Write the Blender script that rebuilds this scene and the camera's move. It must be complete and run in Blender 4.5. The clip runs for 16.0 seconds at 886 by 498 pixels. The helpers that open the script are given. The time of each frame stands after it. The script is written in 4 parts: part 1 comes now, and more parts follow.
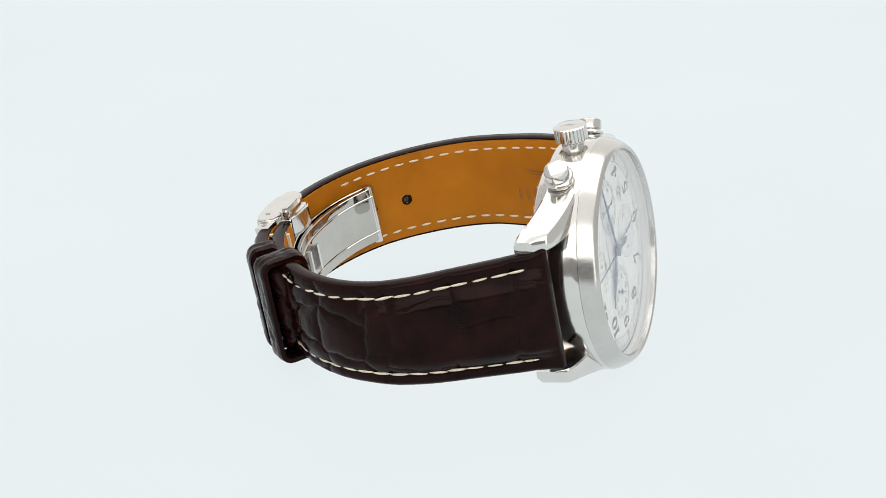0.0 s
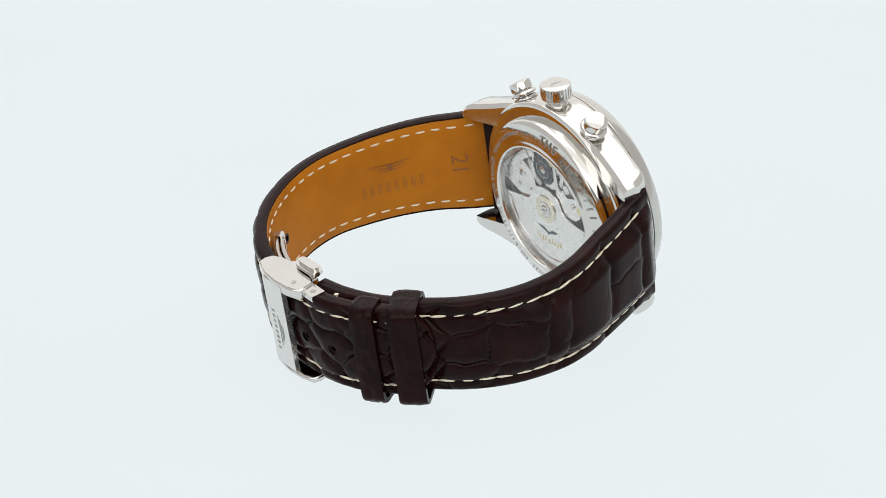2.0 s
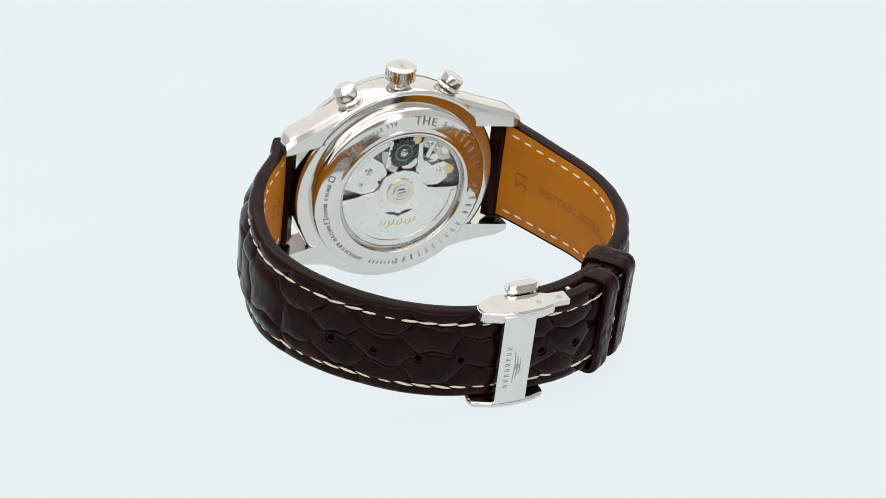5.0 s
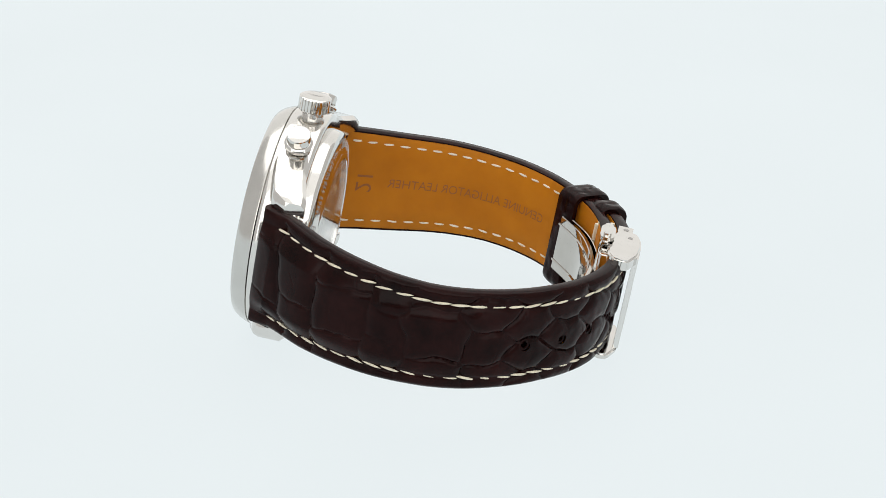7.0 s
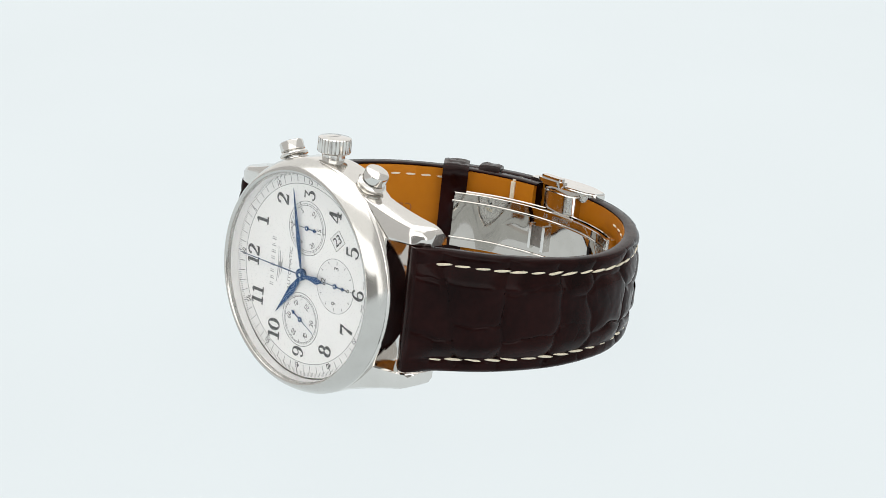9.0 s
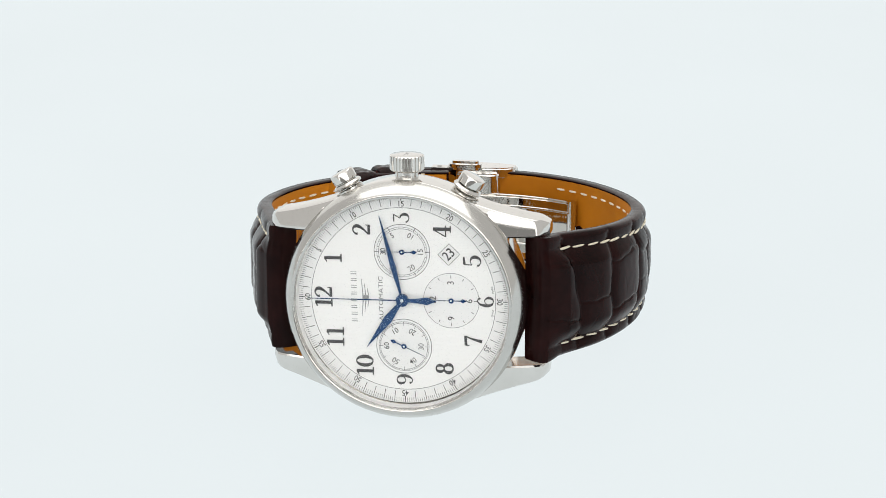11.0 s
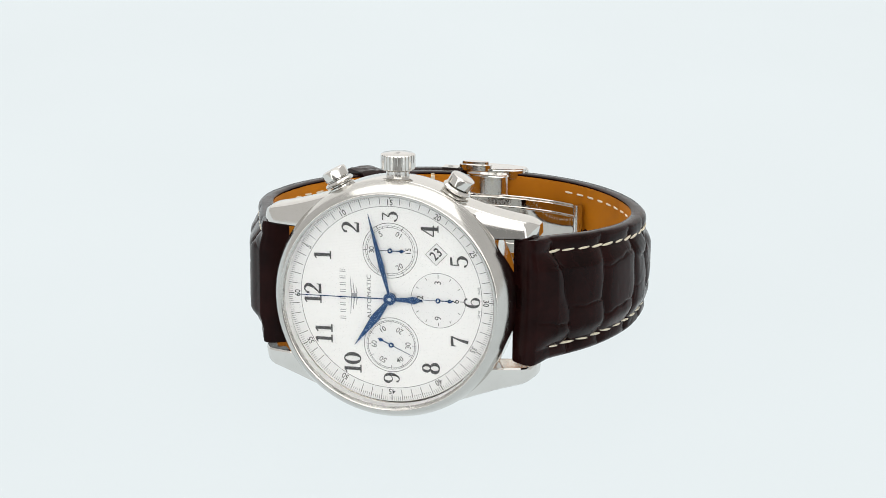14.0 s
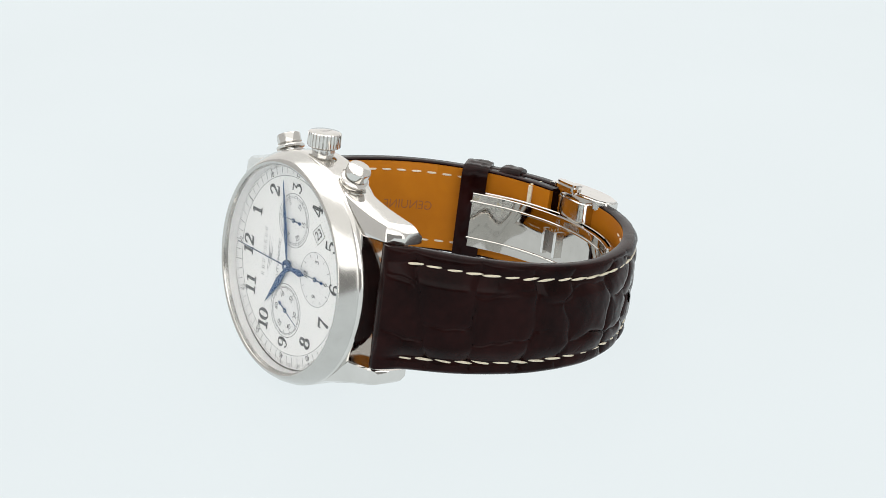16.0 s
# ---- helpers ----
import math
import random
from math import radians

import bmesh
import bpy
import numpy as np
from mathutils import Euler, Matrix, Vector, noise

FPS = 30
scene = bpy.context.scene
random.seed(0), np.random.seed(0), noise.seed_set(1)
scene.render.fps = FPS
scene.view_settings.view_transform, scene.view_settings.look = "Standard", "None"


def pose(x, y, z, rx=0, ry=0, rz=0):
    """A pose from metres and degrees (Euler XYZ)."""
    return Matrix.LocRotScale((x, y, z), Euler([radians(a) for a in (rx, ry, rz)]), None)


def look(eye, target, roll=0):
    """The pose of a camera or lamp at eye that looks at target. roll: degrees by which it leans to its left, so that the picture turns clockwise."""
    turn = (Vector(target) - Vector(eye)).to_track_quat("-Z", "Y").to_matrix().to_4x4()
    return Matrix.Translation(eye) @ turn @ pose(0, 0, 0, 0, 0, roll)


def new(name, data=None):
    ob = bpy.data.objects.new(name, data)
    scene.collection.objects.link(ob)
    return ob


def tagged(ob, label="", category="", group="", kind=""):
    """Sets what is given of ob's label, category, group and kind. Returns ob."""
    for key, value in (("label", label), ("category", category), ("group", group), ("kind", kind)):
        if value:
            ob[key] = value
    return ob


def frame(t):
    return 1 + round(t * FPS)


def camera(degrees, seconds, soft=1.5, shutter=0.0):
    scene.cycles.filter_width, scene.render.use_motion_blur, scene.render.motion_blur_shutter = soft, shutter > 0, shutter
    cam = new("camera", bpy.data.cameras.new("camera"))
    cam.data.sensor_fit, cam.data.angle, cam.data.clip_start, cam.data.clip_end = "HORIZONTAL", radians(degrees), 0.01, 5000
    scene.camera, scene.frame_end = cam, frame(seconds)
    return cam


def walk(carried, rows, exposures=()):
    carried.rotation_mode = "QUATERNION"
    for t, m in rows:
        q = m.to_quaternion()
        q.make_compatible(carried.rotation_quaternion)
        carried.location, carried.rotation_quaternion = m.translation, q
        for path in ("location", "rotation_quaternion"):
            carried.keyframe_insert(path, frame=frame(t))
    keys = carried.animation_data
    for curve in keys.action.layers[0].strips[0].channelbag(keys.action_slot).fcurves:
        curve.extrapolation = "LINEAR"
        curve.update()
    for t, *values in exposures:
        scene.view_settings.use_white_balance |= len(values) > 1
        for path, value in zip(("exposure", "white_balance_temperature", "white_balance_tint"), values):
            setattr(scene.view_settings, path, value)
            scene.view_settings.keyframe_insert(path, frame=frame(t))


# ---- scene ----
# ---- camera ----
BASE = 0.02089                     # height of the dial's centre over the table
cam = camera(23.82, 16.0, 0.7)
EYE = (0.0, -0.336, 0.14473 + BASE)
PITCH = radians(23.968)
AIM = (EYE[0] - 0.00055, EYE[1] + math.cos(PITCH), EYE[2] - math.sin(PITCH))
walk(cam, [(0.0, look(EYE, AIM, -0.144)), (16.0, look(EYE, AIM, -0.144))])

# ---- world and exposure ----
world = bpy.data.worlds.new("world")
scene.world = world
world.use_nodes = True
world.node_tree.nodes["Background"].inputs[0].default_value = (0.9, 0.95, 1.0, 1)
world.node_tree.nodes["Background"].inputs[1].default_value = 0.3
scene.view_settings.exposure = 0.0

# brightness put into the unseen tent fabric and the table as emission
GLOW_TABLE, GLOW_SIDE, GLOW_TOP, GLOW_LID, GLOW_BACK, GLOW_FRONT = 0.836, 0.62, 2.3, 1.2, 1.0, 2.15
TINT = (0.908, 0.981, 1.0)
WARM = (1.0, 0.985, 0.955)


# ---- materials ----
def material(name):
    mat = bpy.data.materials.new(name)
    mat.use_nodes = True
    return mat, mat.node_tree.nodes, mat.node_tree.links, mat.node_tree.nodes["Principled BSDF"]


def coords(nodes, links, scale):
    tc = nodes.new("ShaderNodeTexCoord")
    mp = nodes.new("ShaderNodeMapping")
    mp.inputs["Scale"].default_value = scale if isinstance(scale, tuple) else (scale,) * 3
    links.new(tc.outputs["Object"], mp.inputs["Vector"])
    return mp.outputs["Vector"]


def noise_tex(nodes, links, scale, detail=4, rough=0.6):
    n = nodes.new("ShaderNodeTexNoise")
    n.inputs["Scale"].default_value = 1.0
    n.inputs["Detail"].default_value = detail
    n.inputs["Roughness"].default_value = rough
    links.new(coords(nodes, links, scale), n.inputs["Vector"])
    return n.outputs["Fac"]


def ramp(nodes, links, fac, a, b, lo=0.3, hi=0.7):
    r = nodes.new("ShaderNodeValToRGB")
    r.color_ramp.elements[0].position, r.color_ramp.elements[0].color = lo, (*a, 1)
    r.color_ramp.elements[1].position, r.color_ramp.elements[1].color = hi, (*b, 1)
    links.new(fac, r.inputs[0])
    return r.outputs[0]


def bump(nodes, links, fac, strength, distance, after=None):
    b = nodes.new("ShaderNodeBump")
    b.inputs["Strength"].default_value = strength
    b.inputs["Distance"].default_value = distance
    links.new(fac, b.inputs["Height"])
    if after:
        links.new(after, b.inputs["Normal"])
    return b.outputs[0]


def metal(name, a, b, rough_lo, rough_hi, grain=900, relief=0.0, waves=0):
    mat, nodes, links, p = material(name)
    p.inputs["Metallic"].default_value = 1.0
    f = noise_tex(nodes, links, grain, 5)
    g = noise_tex(nodes, links, grain / 6, 3)
    links.new(ramp(nodes, links, g, a, b), p.inputs["Base Color"])
    links.new(ramp(nodes, links, f, (rough_lo,) * 3, (rough_hi,) * 3), p.inputs["Roughness"])
    if relief:
        links.new(bump(nodes, links, f, relief, 0.00002), p.inputs["Normal"])
    if waves:
        # long shallow buckles of thin sheet
        links.new(bump(nodes, links, noise_tex(nodes, links, waves, 1, 0.3), 1.0, 0.0016), p.inputs["Normal"])
    return mat


def brushed(name, a, b, stretch, rough=0.28):
    mat, nodes, links, p = material(name)
    p.inputs["Metallic"].default_value = 1.0
    f = noise_tex(nodes, links, stretch, 3)
    links.new(ramp(nodes, links, f, a, b), p.inputs["Base Color"])
    links.new(ramp(nodes, links, f, (rough * 0.8,) * 3, (rough * 1.2,) * 3), p.inputs["Roughness"])
    links.new(bump(nodes, links, f, 0.06, 0.00002), p.inputs["Normal"])
    return mat


def plain(name, a, b, rough, scale=1500, relief=0.15, depth=0.00003, spec=0.5):
    mat, nodes, links, p = material(name)
    f = noise_tex(nodes, links, scale, 5)
    links.new(ramp(nodes, links, f, a, b), p.inputs["Base Color"])
    p.inputs["Roughness"].default_value = rough
    p.inputs["Specular IOR Level"].default_value = spec
    links.new(bump(nodes, links, f, relief, depth), p.inputs["Normal"])
    return mat


STEEL = metal("polished steel", (0.66, 0.645, 0.615), (0.71, 0.695, 0.67), 0.08, 0.13)
BEZEL_STEEL = metal("softly polished steel", (0.56, 0.55, 0.525), (0.61, 0.60, 0.575), 0.15, 0.19)
STEEL_SATIN = brushed("satin steel", (0.71, 0.70, 0.68), (0.75, 0.74, 0.72), (60, 3000, 3000), 0.2)
# blade colour darkened and browned in place of reflected strap and lining
BLADE_STEEL = metal("blade steel darkened for reflections", (0.50, 0.475, 0.44), (0.56, 0.535, 0.50), 0.03, 0.06, 900, 0.0, 55)
ROTOR_STEEL = metal("satin rotor steel", (0.74, 0.73, 0.71), (0.80, 0.79, 0.77), 0.25, 0.28, 500)
PLATE_STEEL = metal("movement plate", (0.46, 0.44, 0.42), (0.6, 0.58, 0.55), 0.15, 0.3, 500)
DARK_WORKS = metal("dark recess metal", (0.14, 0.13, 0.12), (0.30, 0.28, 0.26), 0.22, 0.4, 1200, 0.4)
BLACKENED = metal("blackened wheel", (0.03, 0.04, 0.045), (0.09, 0.11, 0.12), 0.22, 0.4, 2500, 0.4)
GOLD = metal("gilt print", (0.74, 0.60, 0.28), (0.82, 0.70, 0.40), 0.3, 0.4)
PALE = metal("pale gilt bearing", (0.70, 0.66, 0.54), (0.76, 0.72, 0.60), 0.2, 0.3)
BLUED = metal("blued steel", (0.04, 0.085, 0.19), (0.065, 0.125, 0.26), 0.16, 0.28, 1500)
INK = plain("dark grey print", (0.05, 0.05, 0.051), (0.072, 0.072, 0.072), 0.42)
INK_PALE = plain("pale grey print", (0.26, 0.26, 0.26), (0.33, 0.33, 0.33), 0.5)
INK_FINE = plain("fine grey print", (0.16, 0.16, 0.16), (0.21, 0.21, 0.21), 0.5)
PAPER = plain("white date disc", (0.80, 0.80, 0.79), (0.84, 0.84, 0.83), 0.5)
THREAD = plain("cream thread", (0.60, 0.53, 0.40), (0.78, 0.72, 0.58), 0.65, 6000, 0.6, 0.00008)
ENGRAVED = metal("engraved steel", (0.27, 0.26, 0.25), (0.40, 0.39, 0.38), 0.3, 0.45, 2000, 0.4)
ETCHED = metal("lightly etched steel", (0.36, 0.35, 0.34), (0.46, 0.45, 0.44), 0.35, 0.5, 2000, 0.4)


def leather():
    mat, nodes, links, p = material("dark brown alligator leather")
    broad = noise_tex(nodes, links, 160, 3)
    fine = noise_tex(nodes, links, 2600, 6, 0.7)
    mid = noise_tex(nodes, links, 700, 4)
    links.new(ramp(nodes, links, broad, (0.0050, 0.0012, 0.0011), (0.0170, 0.0043, 0.0039)), p.inputs["Base Color"])
    links.new(ramp(nodes, links, mid, (0.10,) * 3, (0.27,) * 3), p.inputs["Roughness"])
    p.inputs["Specular IOR Level"].default_value = 0.085
    n = bump(nodes, links, mid, 0.15, 0.0001)
    links.new(bump(nodes, links, fine, 0.12, 0.00004, n), p.inputs["Normal"])
    return mat


def lining_leather():
    mat, nodes, links, p = material("tan calf lining")
    broad = noise_tex(nodes, links, 90, 4)
    fine = noise_tex(nodes, links, 3500, 5, 0.7)
    links.new(ramp(nodes, links, broad, (0.38, 0.124, 0.004), (0.47, 0.162, 0.006)), p.inputs["Base Color"])
    p.inputs["Roughness"].default_value = 0.55
    p.inputs["Specular IOR Level"].default_value = 0.14
    links.new(bump(nodes, links, fine, 0.3, 0.00006), p.inputs["Normal"])
    return mat


def dial_silver():
    mat, nodes, links, p = material("silvered barleycorn dial")
    heights = []
    for direction, scale in (("X", 3900), ("Y", 900)):
        w = nodes.new("ShaderNodeTexWave")
        w.wave_type, w.bands_direction = "BANDS", direction
        w.inputs["Scale"].default_value = 1.0
        w.inputs["Distortion"].default_value = 0.0
        links.new(coords(nodes, links, scale / 6.283 * 2), w.inputs["Vector"])
        heights.append(w.outputs["Fac"])
    m = nodes.new("ShaderNodeMath")
    m.operation = "MULTIPLY"
    links.new(heights[0], m.inputs[0])
    soft = nodes.new("ShaderNodeMath")
    soft.operation = "MULTIPLY_ADD"
    soft.inputs[1].default_value, soft.inputs[2].default_value = 0.35, 0.65
    links.new(heights[1], soft.inputs[0])
    links.new(soft.outputs[0], m.inputs[1])
    fine = noise_tex(nodes, links, 3000, 4)
    links.new(ramp(nodes, links, fine, (0.89, 0.885, 0.87), (0.93, 0.925, 0.91)), p.inputs["Base Color"])
    p.inputs["Roughness"].default_value = 0.42
    p.inputs["Metallic"].default_value = 0.1
    links.new(bump(nodes, links, m.outputs[0], 0.16, 0.0001), p.inputs["Normal"])
    return mat


def silver_smooth(name="satin silvered ring", rough=0.38):
    mat, nodes, links, p = material(name)
    fine = noise_tex(nodes, links, 3000, 4)
    links.new(ramp(nodes, links, fine, (0.84, 0.835, 0.825), (0.88, 0.875, 0.865)), p.inputs["Base Color"])
    p.inputs["Roughness"].default_value = rough
    p.inputs["Metallic"].default_value = 0.1
    return mat


def glass():
    """Thin coated glass: clear, with mirror gloss that grows at grazing angles."""
    mat, nodes, links, p = material("sapphire glass")
    clear, gloss = nodes.new("ShaderNodeBsdfTransparent"), nodes.new("ShaderNodeBsdfGlossy")
    mix = nodes.new("ShaderNodeMixShader")
    lw = nodes.new("ShaderNodeLayerWeight")
    lw.inputs["Blend"].default_value = 0.5
    power, scale = nodes.new("ShaderNodeMath"), nodes.new("ShaderNodeMath")
    power.operation, scale.operation = "POWER", "MULTIPLY_ADD"
    power.inputs[1].default_value = 3.8
    scale.inputs[1].default_value, scale.inputs[2].default_value = 0.85, 0.012
    links.new(lw.outputs["Facing"], power.inputs[0])
    links.new(power.outputs[0], scale.inputs[0])
    gloss.inputs["Roughness"].default_value = 0.0
    links.new(scale.outputs[0], mix.inputs[0])
    links.new(clear.outputs[0], mix.inputs[1])
    links.new(gloss.outputs[0], mix.inputs[2])
    links.new(mix.outputs[0], nodes["Material Output"].inputs[0])
    nodes.remove(p)
    return mat


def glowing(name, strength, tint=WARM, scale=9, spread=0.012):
    """Emission stands in for light behind fabric or acrylic; near-black base takes no shadow."""
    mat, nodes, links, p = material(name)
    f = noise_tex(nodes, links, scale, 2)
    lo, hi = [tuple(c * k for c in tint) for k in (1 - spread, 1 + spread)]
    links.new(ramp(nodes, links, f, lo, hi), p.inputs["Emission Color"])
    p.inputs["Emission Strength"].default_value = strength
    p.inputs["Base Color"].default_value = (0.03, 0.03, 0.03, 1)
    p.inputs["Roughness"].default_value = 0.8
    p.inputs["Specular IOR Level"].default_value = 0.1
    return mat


LEATHER, LINING, DIAL, SILVER, GLASS = leather(), lining_leather(), dial_silver(), silver_smooth(), glass()
SUBDIAL = silver_smooth("azured subdial silver", 0.34)
STAMP = plain("stamped tan leather", (0.20, 0.062, 0.004), (0.26, 0.080, 0.005), 0.6)


# ---- mesh helpers (millimetres, in the watch's own space: x to 3, y to 12, z out of the dial) ----
MM = 0.001


def part(name, bm, mat, parent, label="", matrix=None, angle=38, kind=""):
    """Links a bmesh in millimetres as one mesh object under a thing or a part."""
    me = bpy.data.meshes.new(name)
    bmesh.ops.scale(bm, vec=(MM, MM, MM), verts=bm.verts)
    bmesh.ops.recalc_face_normals(bm, faces=bm.faces)
    bm.to_mesh(me)
    bm.free()
    me.polygons.foreach_set("use_smooth", [True] * len(me.polygons))
    me.set_sharp_from_angle(angle=radians(angle))
    me.materials.append(mat)
    return share(name, me, parent, label, matrix, kind)


def share(name, me, parent, label="", matrix=None, kind=""):
    ob = new(name, me)
    ob.parent = parent
    if matrix is not None:
        ob.matrix_basis = matrix
    return tagged(ob, label, kind=kind)


def mm(x, y, z):
    return Matrix.Translation((x * MM, y * MM, z * MM))


def revolve(profile, n=96, m=None, close=False):
    """A turned body from (radius, height) pairs about z."""
    bm = bmesh.new()
    rings = []
    for r, z in profile:
        if r < 1e-6:
            rings.append([bm.verts.new((0, 0, z))] * n)
        else:
            rings.append([bm.verts.new((r * math.cos(2 * math.pi * i / n), r * math.sin(2 * math.pi * i / n), z)) for i in range(n)])
    pairs = list(zip(rings, rings[1:]))
    if close:
        pairs.append((rings[-1], rings[0]))
    for a, b in pairs:
        for i in range(n):
            j = (i + 1) % n
            vs = []
            for v in (a[i], a[j], b[j], b[i]):
                if v not in vs:
                    vs.append(v)
            if len(vs) > 2:
                bm.faces.new(vs)
    if m is not None:
        bm.transform(m)
    return bm


def prism(outline, z0, z1, bm=None, m=None):
    own = bm is None
    bm = bm or bmesh.new()
    lo = [bm.verts.new((x, y, z0)) for x, y in outline]
    hi = [bm.verts.new((x, y, z1)) for x, y in outline]
    bm.faces.new(hi)
    bm.faces.new(lo[::-1])
    n = len(outline)
    for i in range(n):
        j = (i + 1) % n
        bm.faces.new((lo[i], lo[j], hi[j], hi[i]))
    if m is not None:
        bmesh.ops.transform(bm, matrix=m, verts=lo + hi)
    return bm


def soften(bm, width, segments=2, angle=30):
    edges = [e for e in bm.edges if len(e.link_faces) == 2 and e.calc_face_angle(0) > radians(angle)]
    bmesh.ops.bevel(bm, geom=edges, offset=width, segments=segments, affect="EDGES", clamp_overlap=True)
    return bm


def box(x0, x1, y0, y1, z0, z1, r=0.0, seg=2):
    bm = prism([(x0, y0), (x1, y0), (x1, y1), (x0, y1)], z0, z1)
    return soften(bm, r, seg) if r else bm


def loft(sections, closed=True):
    """Joins rings of points of equal number; the ends are capped."""
    bm = bmesh.new()
    rings = [[bm.verts.new(p) for p in s] for s in sections]
    n = len(rings[0])
    for a, b in zip(rings, rings[1:]):
        for i in range(n):
            j = (i + 1) % n
            bm.faces.new((a[i], a[j], b[j], b[i]))
    if closed:
        bm.faces.new(rings[0][::-1])
        bm.faces.new(rings[-1])
    return bm


def spline(points, count):
    """Catmull-Rom through the points, any dimension."""
    p = np.array(points, float)
    p = np.vstack([2 * p[0] - p[1], p, 2 * p[-1] - p[-2]])
    out = []
    n = len(p) - 3
    for k in range(count):
        u = k / (count - 1) * n
        i = min(int(u), n - 1)
        f = u - i
        a, b, c, d = p[i:i + 4]
        out.append(0.5 * (2 * b + (c - a) * f + (2 * a - 5 * b + 4 * c - d) * f * f + (3 * b - a - 3 * c + d) * f ** 3))
    return np.array(out)


def text_bm(body, size, turn=0.0, at=(0, 0), z=0.0, thick=0.02, weight=0.0, squeeze=1.0):
    """Words in the built-in font: cap height size, centred at a place, turned by degrees."""
    cu = bpy.data.curves.new("words", "FONT")
    cu.body, cu.size, cu.align_x, cu.align_y = body, size / 0.72, "CENTER", "CENTER"
    cu.extrude, cu.offset, cu.resolution_u = thick / 2, weight, 4
    ob = bpy.data.objects.new("words", cu)
    me = bpy.data.meshes.new_from_object(ob)
    bm = bmesh.new()
    bm.from_mesh(me)
    bpy.data.objects.remove(ob)
    bpy.data.curves.remove(cu)
    bpy.data.meshes.remove(me)
    bm.transform(Matrix.Translation((*at, z + thick / 2)) @ Matrix.Rotation(radians(turn), 4, "Z") @ Matrix.Diagonal((squeeze, 1, 1, 1)))
    return bm


def join(target, other):
    me = bpy.data.meshes.new("joined")
    other.to_mesh(me)
    other.free()
    target.from_mesh(me)
    bpy.data.meshes.remove(me)
    return target


# ---- studio: self-glowing white table inside an unseen, added light tent ----
def wall(name, corners, mat, label, thick=0.01):
    """A slab from four corners in metres, thickened away from the tent."""
    bm = bmesh.new()
    vs = [bm.verts.new(c) for c in corners]
    f = bm.faces.new(vs)
    f.normal_update()
    n = f.normal.copy()
    lo = [bm.verts.new(Vector(c) - n * thick) for c in corners]
    bm.faces.new(lo[::-1])
    for i in range(4):
        j = (i + 1) % 4
        bm.faces.new((vs[i], lo[i], lo[j], vs[j]))
    bmesh.ops.recalc_face_normals(bm, faces=bm.faces)
    me = bpy.data.meshes.new(name)
    bm.to_mesh(me)
    bm.free()
    me.materials.append(mat)
    return tagged(new(name, me), label, kind="structure")


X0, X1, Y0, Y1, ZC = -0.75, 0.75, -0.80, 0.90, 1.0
# table's own emission stands in for overexposed white and hides any shadow
wall("floor", [(X0, Y0, 0), (X1, Y0, 0), (X1, Y1, 0), (X0, Y1, 0)], glowing("white table with added glow", GLOW_TABLE, TINT), "seamless white table top, glow added to keep it shadowless")
# tent walls stand out of view, added to light the watch and fill reflections
wall("wall_left", [(X0, Y0, 0), (X0, Y1, 0), (X0, Y1, ZC), (X0, Y0, ZC)], glowing("side fabric", GLOW_SIDE), "white translucent fabric side of an unseen added light tent")
wall("wall_right", [(X1, Y1, 0), (X1, Y0, 0), (X1, Y0, ZC), (X1, Y1, ZC)], glowing("side fabric", GLOW_SIDE), "white translucent fabric side of an unseen added light tent")
wall("wall_back", [(X0, Y1, 0), (X1, Y1, 0), (X1, Y1, ZC), (X0, Y1, ZC)], glowing("back fabric", GLOW_BACK), "white translucent fabric back of an unseen added light tent")
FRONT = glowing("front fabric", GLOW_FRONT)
# dim lower front, unseen, added so the steel reflects grey behind the camera
DIM_PANEL = glowing("dim reflection panel", 0.26)
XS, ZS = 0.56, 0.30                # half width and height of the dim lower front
for name, xa, xb, za, zb, mat, text in (("wall_front_1", XS, X1, 0, ZC, FRONT, "white fabric front of an unseen added light tent"), ("wall_front_2", X0, -XS, 0, ZC, FRONT, "white fabric front of an unseen added light tent"),
                                        ("wall_front_3", -XS, XS, ZS, ZC, FRONT, "white fabric front of an unseen added light tent"), ("wall_front_4", -XS, XS, 0, ZS, DIM_PANEL, "unseen dim panel added for grey reflections in the steel")):
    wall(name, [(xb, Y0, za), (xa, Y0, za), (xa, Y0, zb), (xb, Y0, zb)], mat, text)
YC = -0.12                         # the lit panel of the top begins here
# top split in two, its dimmer front added to grey the steel's reflections
wall("ceiling", [(X0, Y1, ZC), (X1, Y1, ZC), (X1, YC, ZC), (X0, YC, ZC)], glowing("top diffuser", GLOW_TOP), "bright white diffuser top of an unseen added light tent")
wall("ceiling_front", [(X0, YC, ZC), (X1, YC, ZC), (X1, Y0, ZC), (X0, Y0, ZC)], glowing("top fabric", GLOW_LID), "dimmer white fabric top of an unseen added light tent")

# ---- the watch ----
AXES = Matrix(((-0.054266, -0.998167, 0.026776), (0.174063, -0.035861, -0.984081), (0.983238, -0.048741, 0.175690))).to_4x4()
SEAT = Matrix.Translation((-0.000235, -0.030852, -0.000098 + BASE)) @ AXES
SEAT_CASE = SEAT @ Matrix.Rotation(radians(-0.9), 4, "Z")
watch = tagged(new("wristwatch"), "polished steel chronograph with dark brown alligator strap lying sideways", "wristwatch")


SEAT_METAL = SEAT_CASE @ Matrix.Translation((-0.0004, 0, 0))


def wpart(name, bm, mat, label="", angle=38, seat=SEAT_CASE):
    return part(name, bm, mat, watch, label, seat, angle)


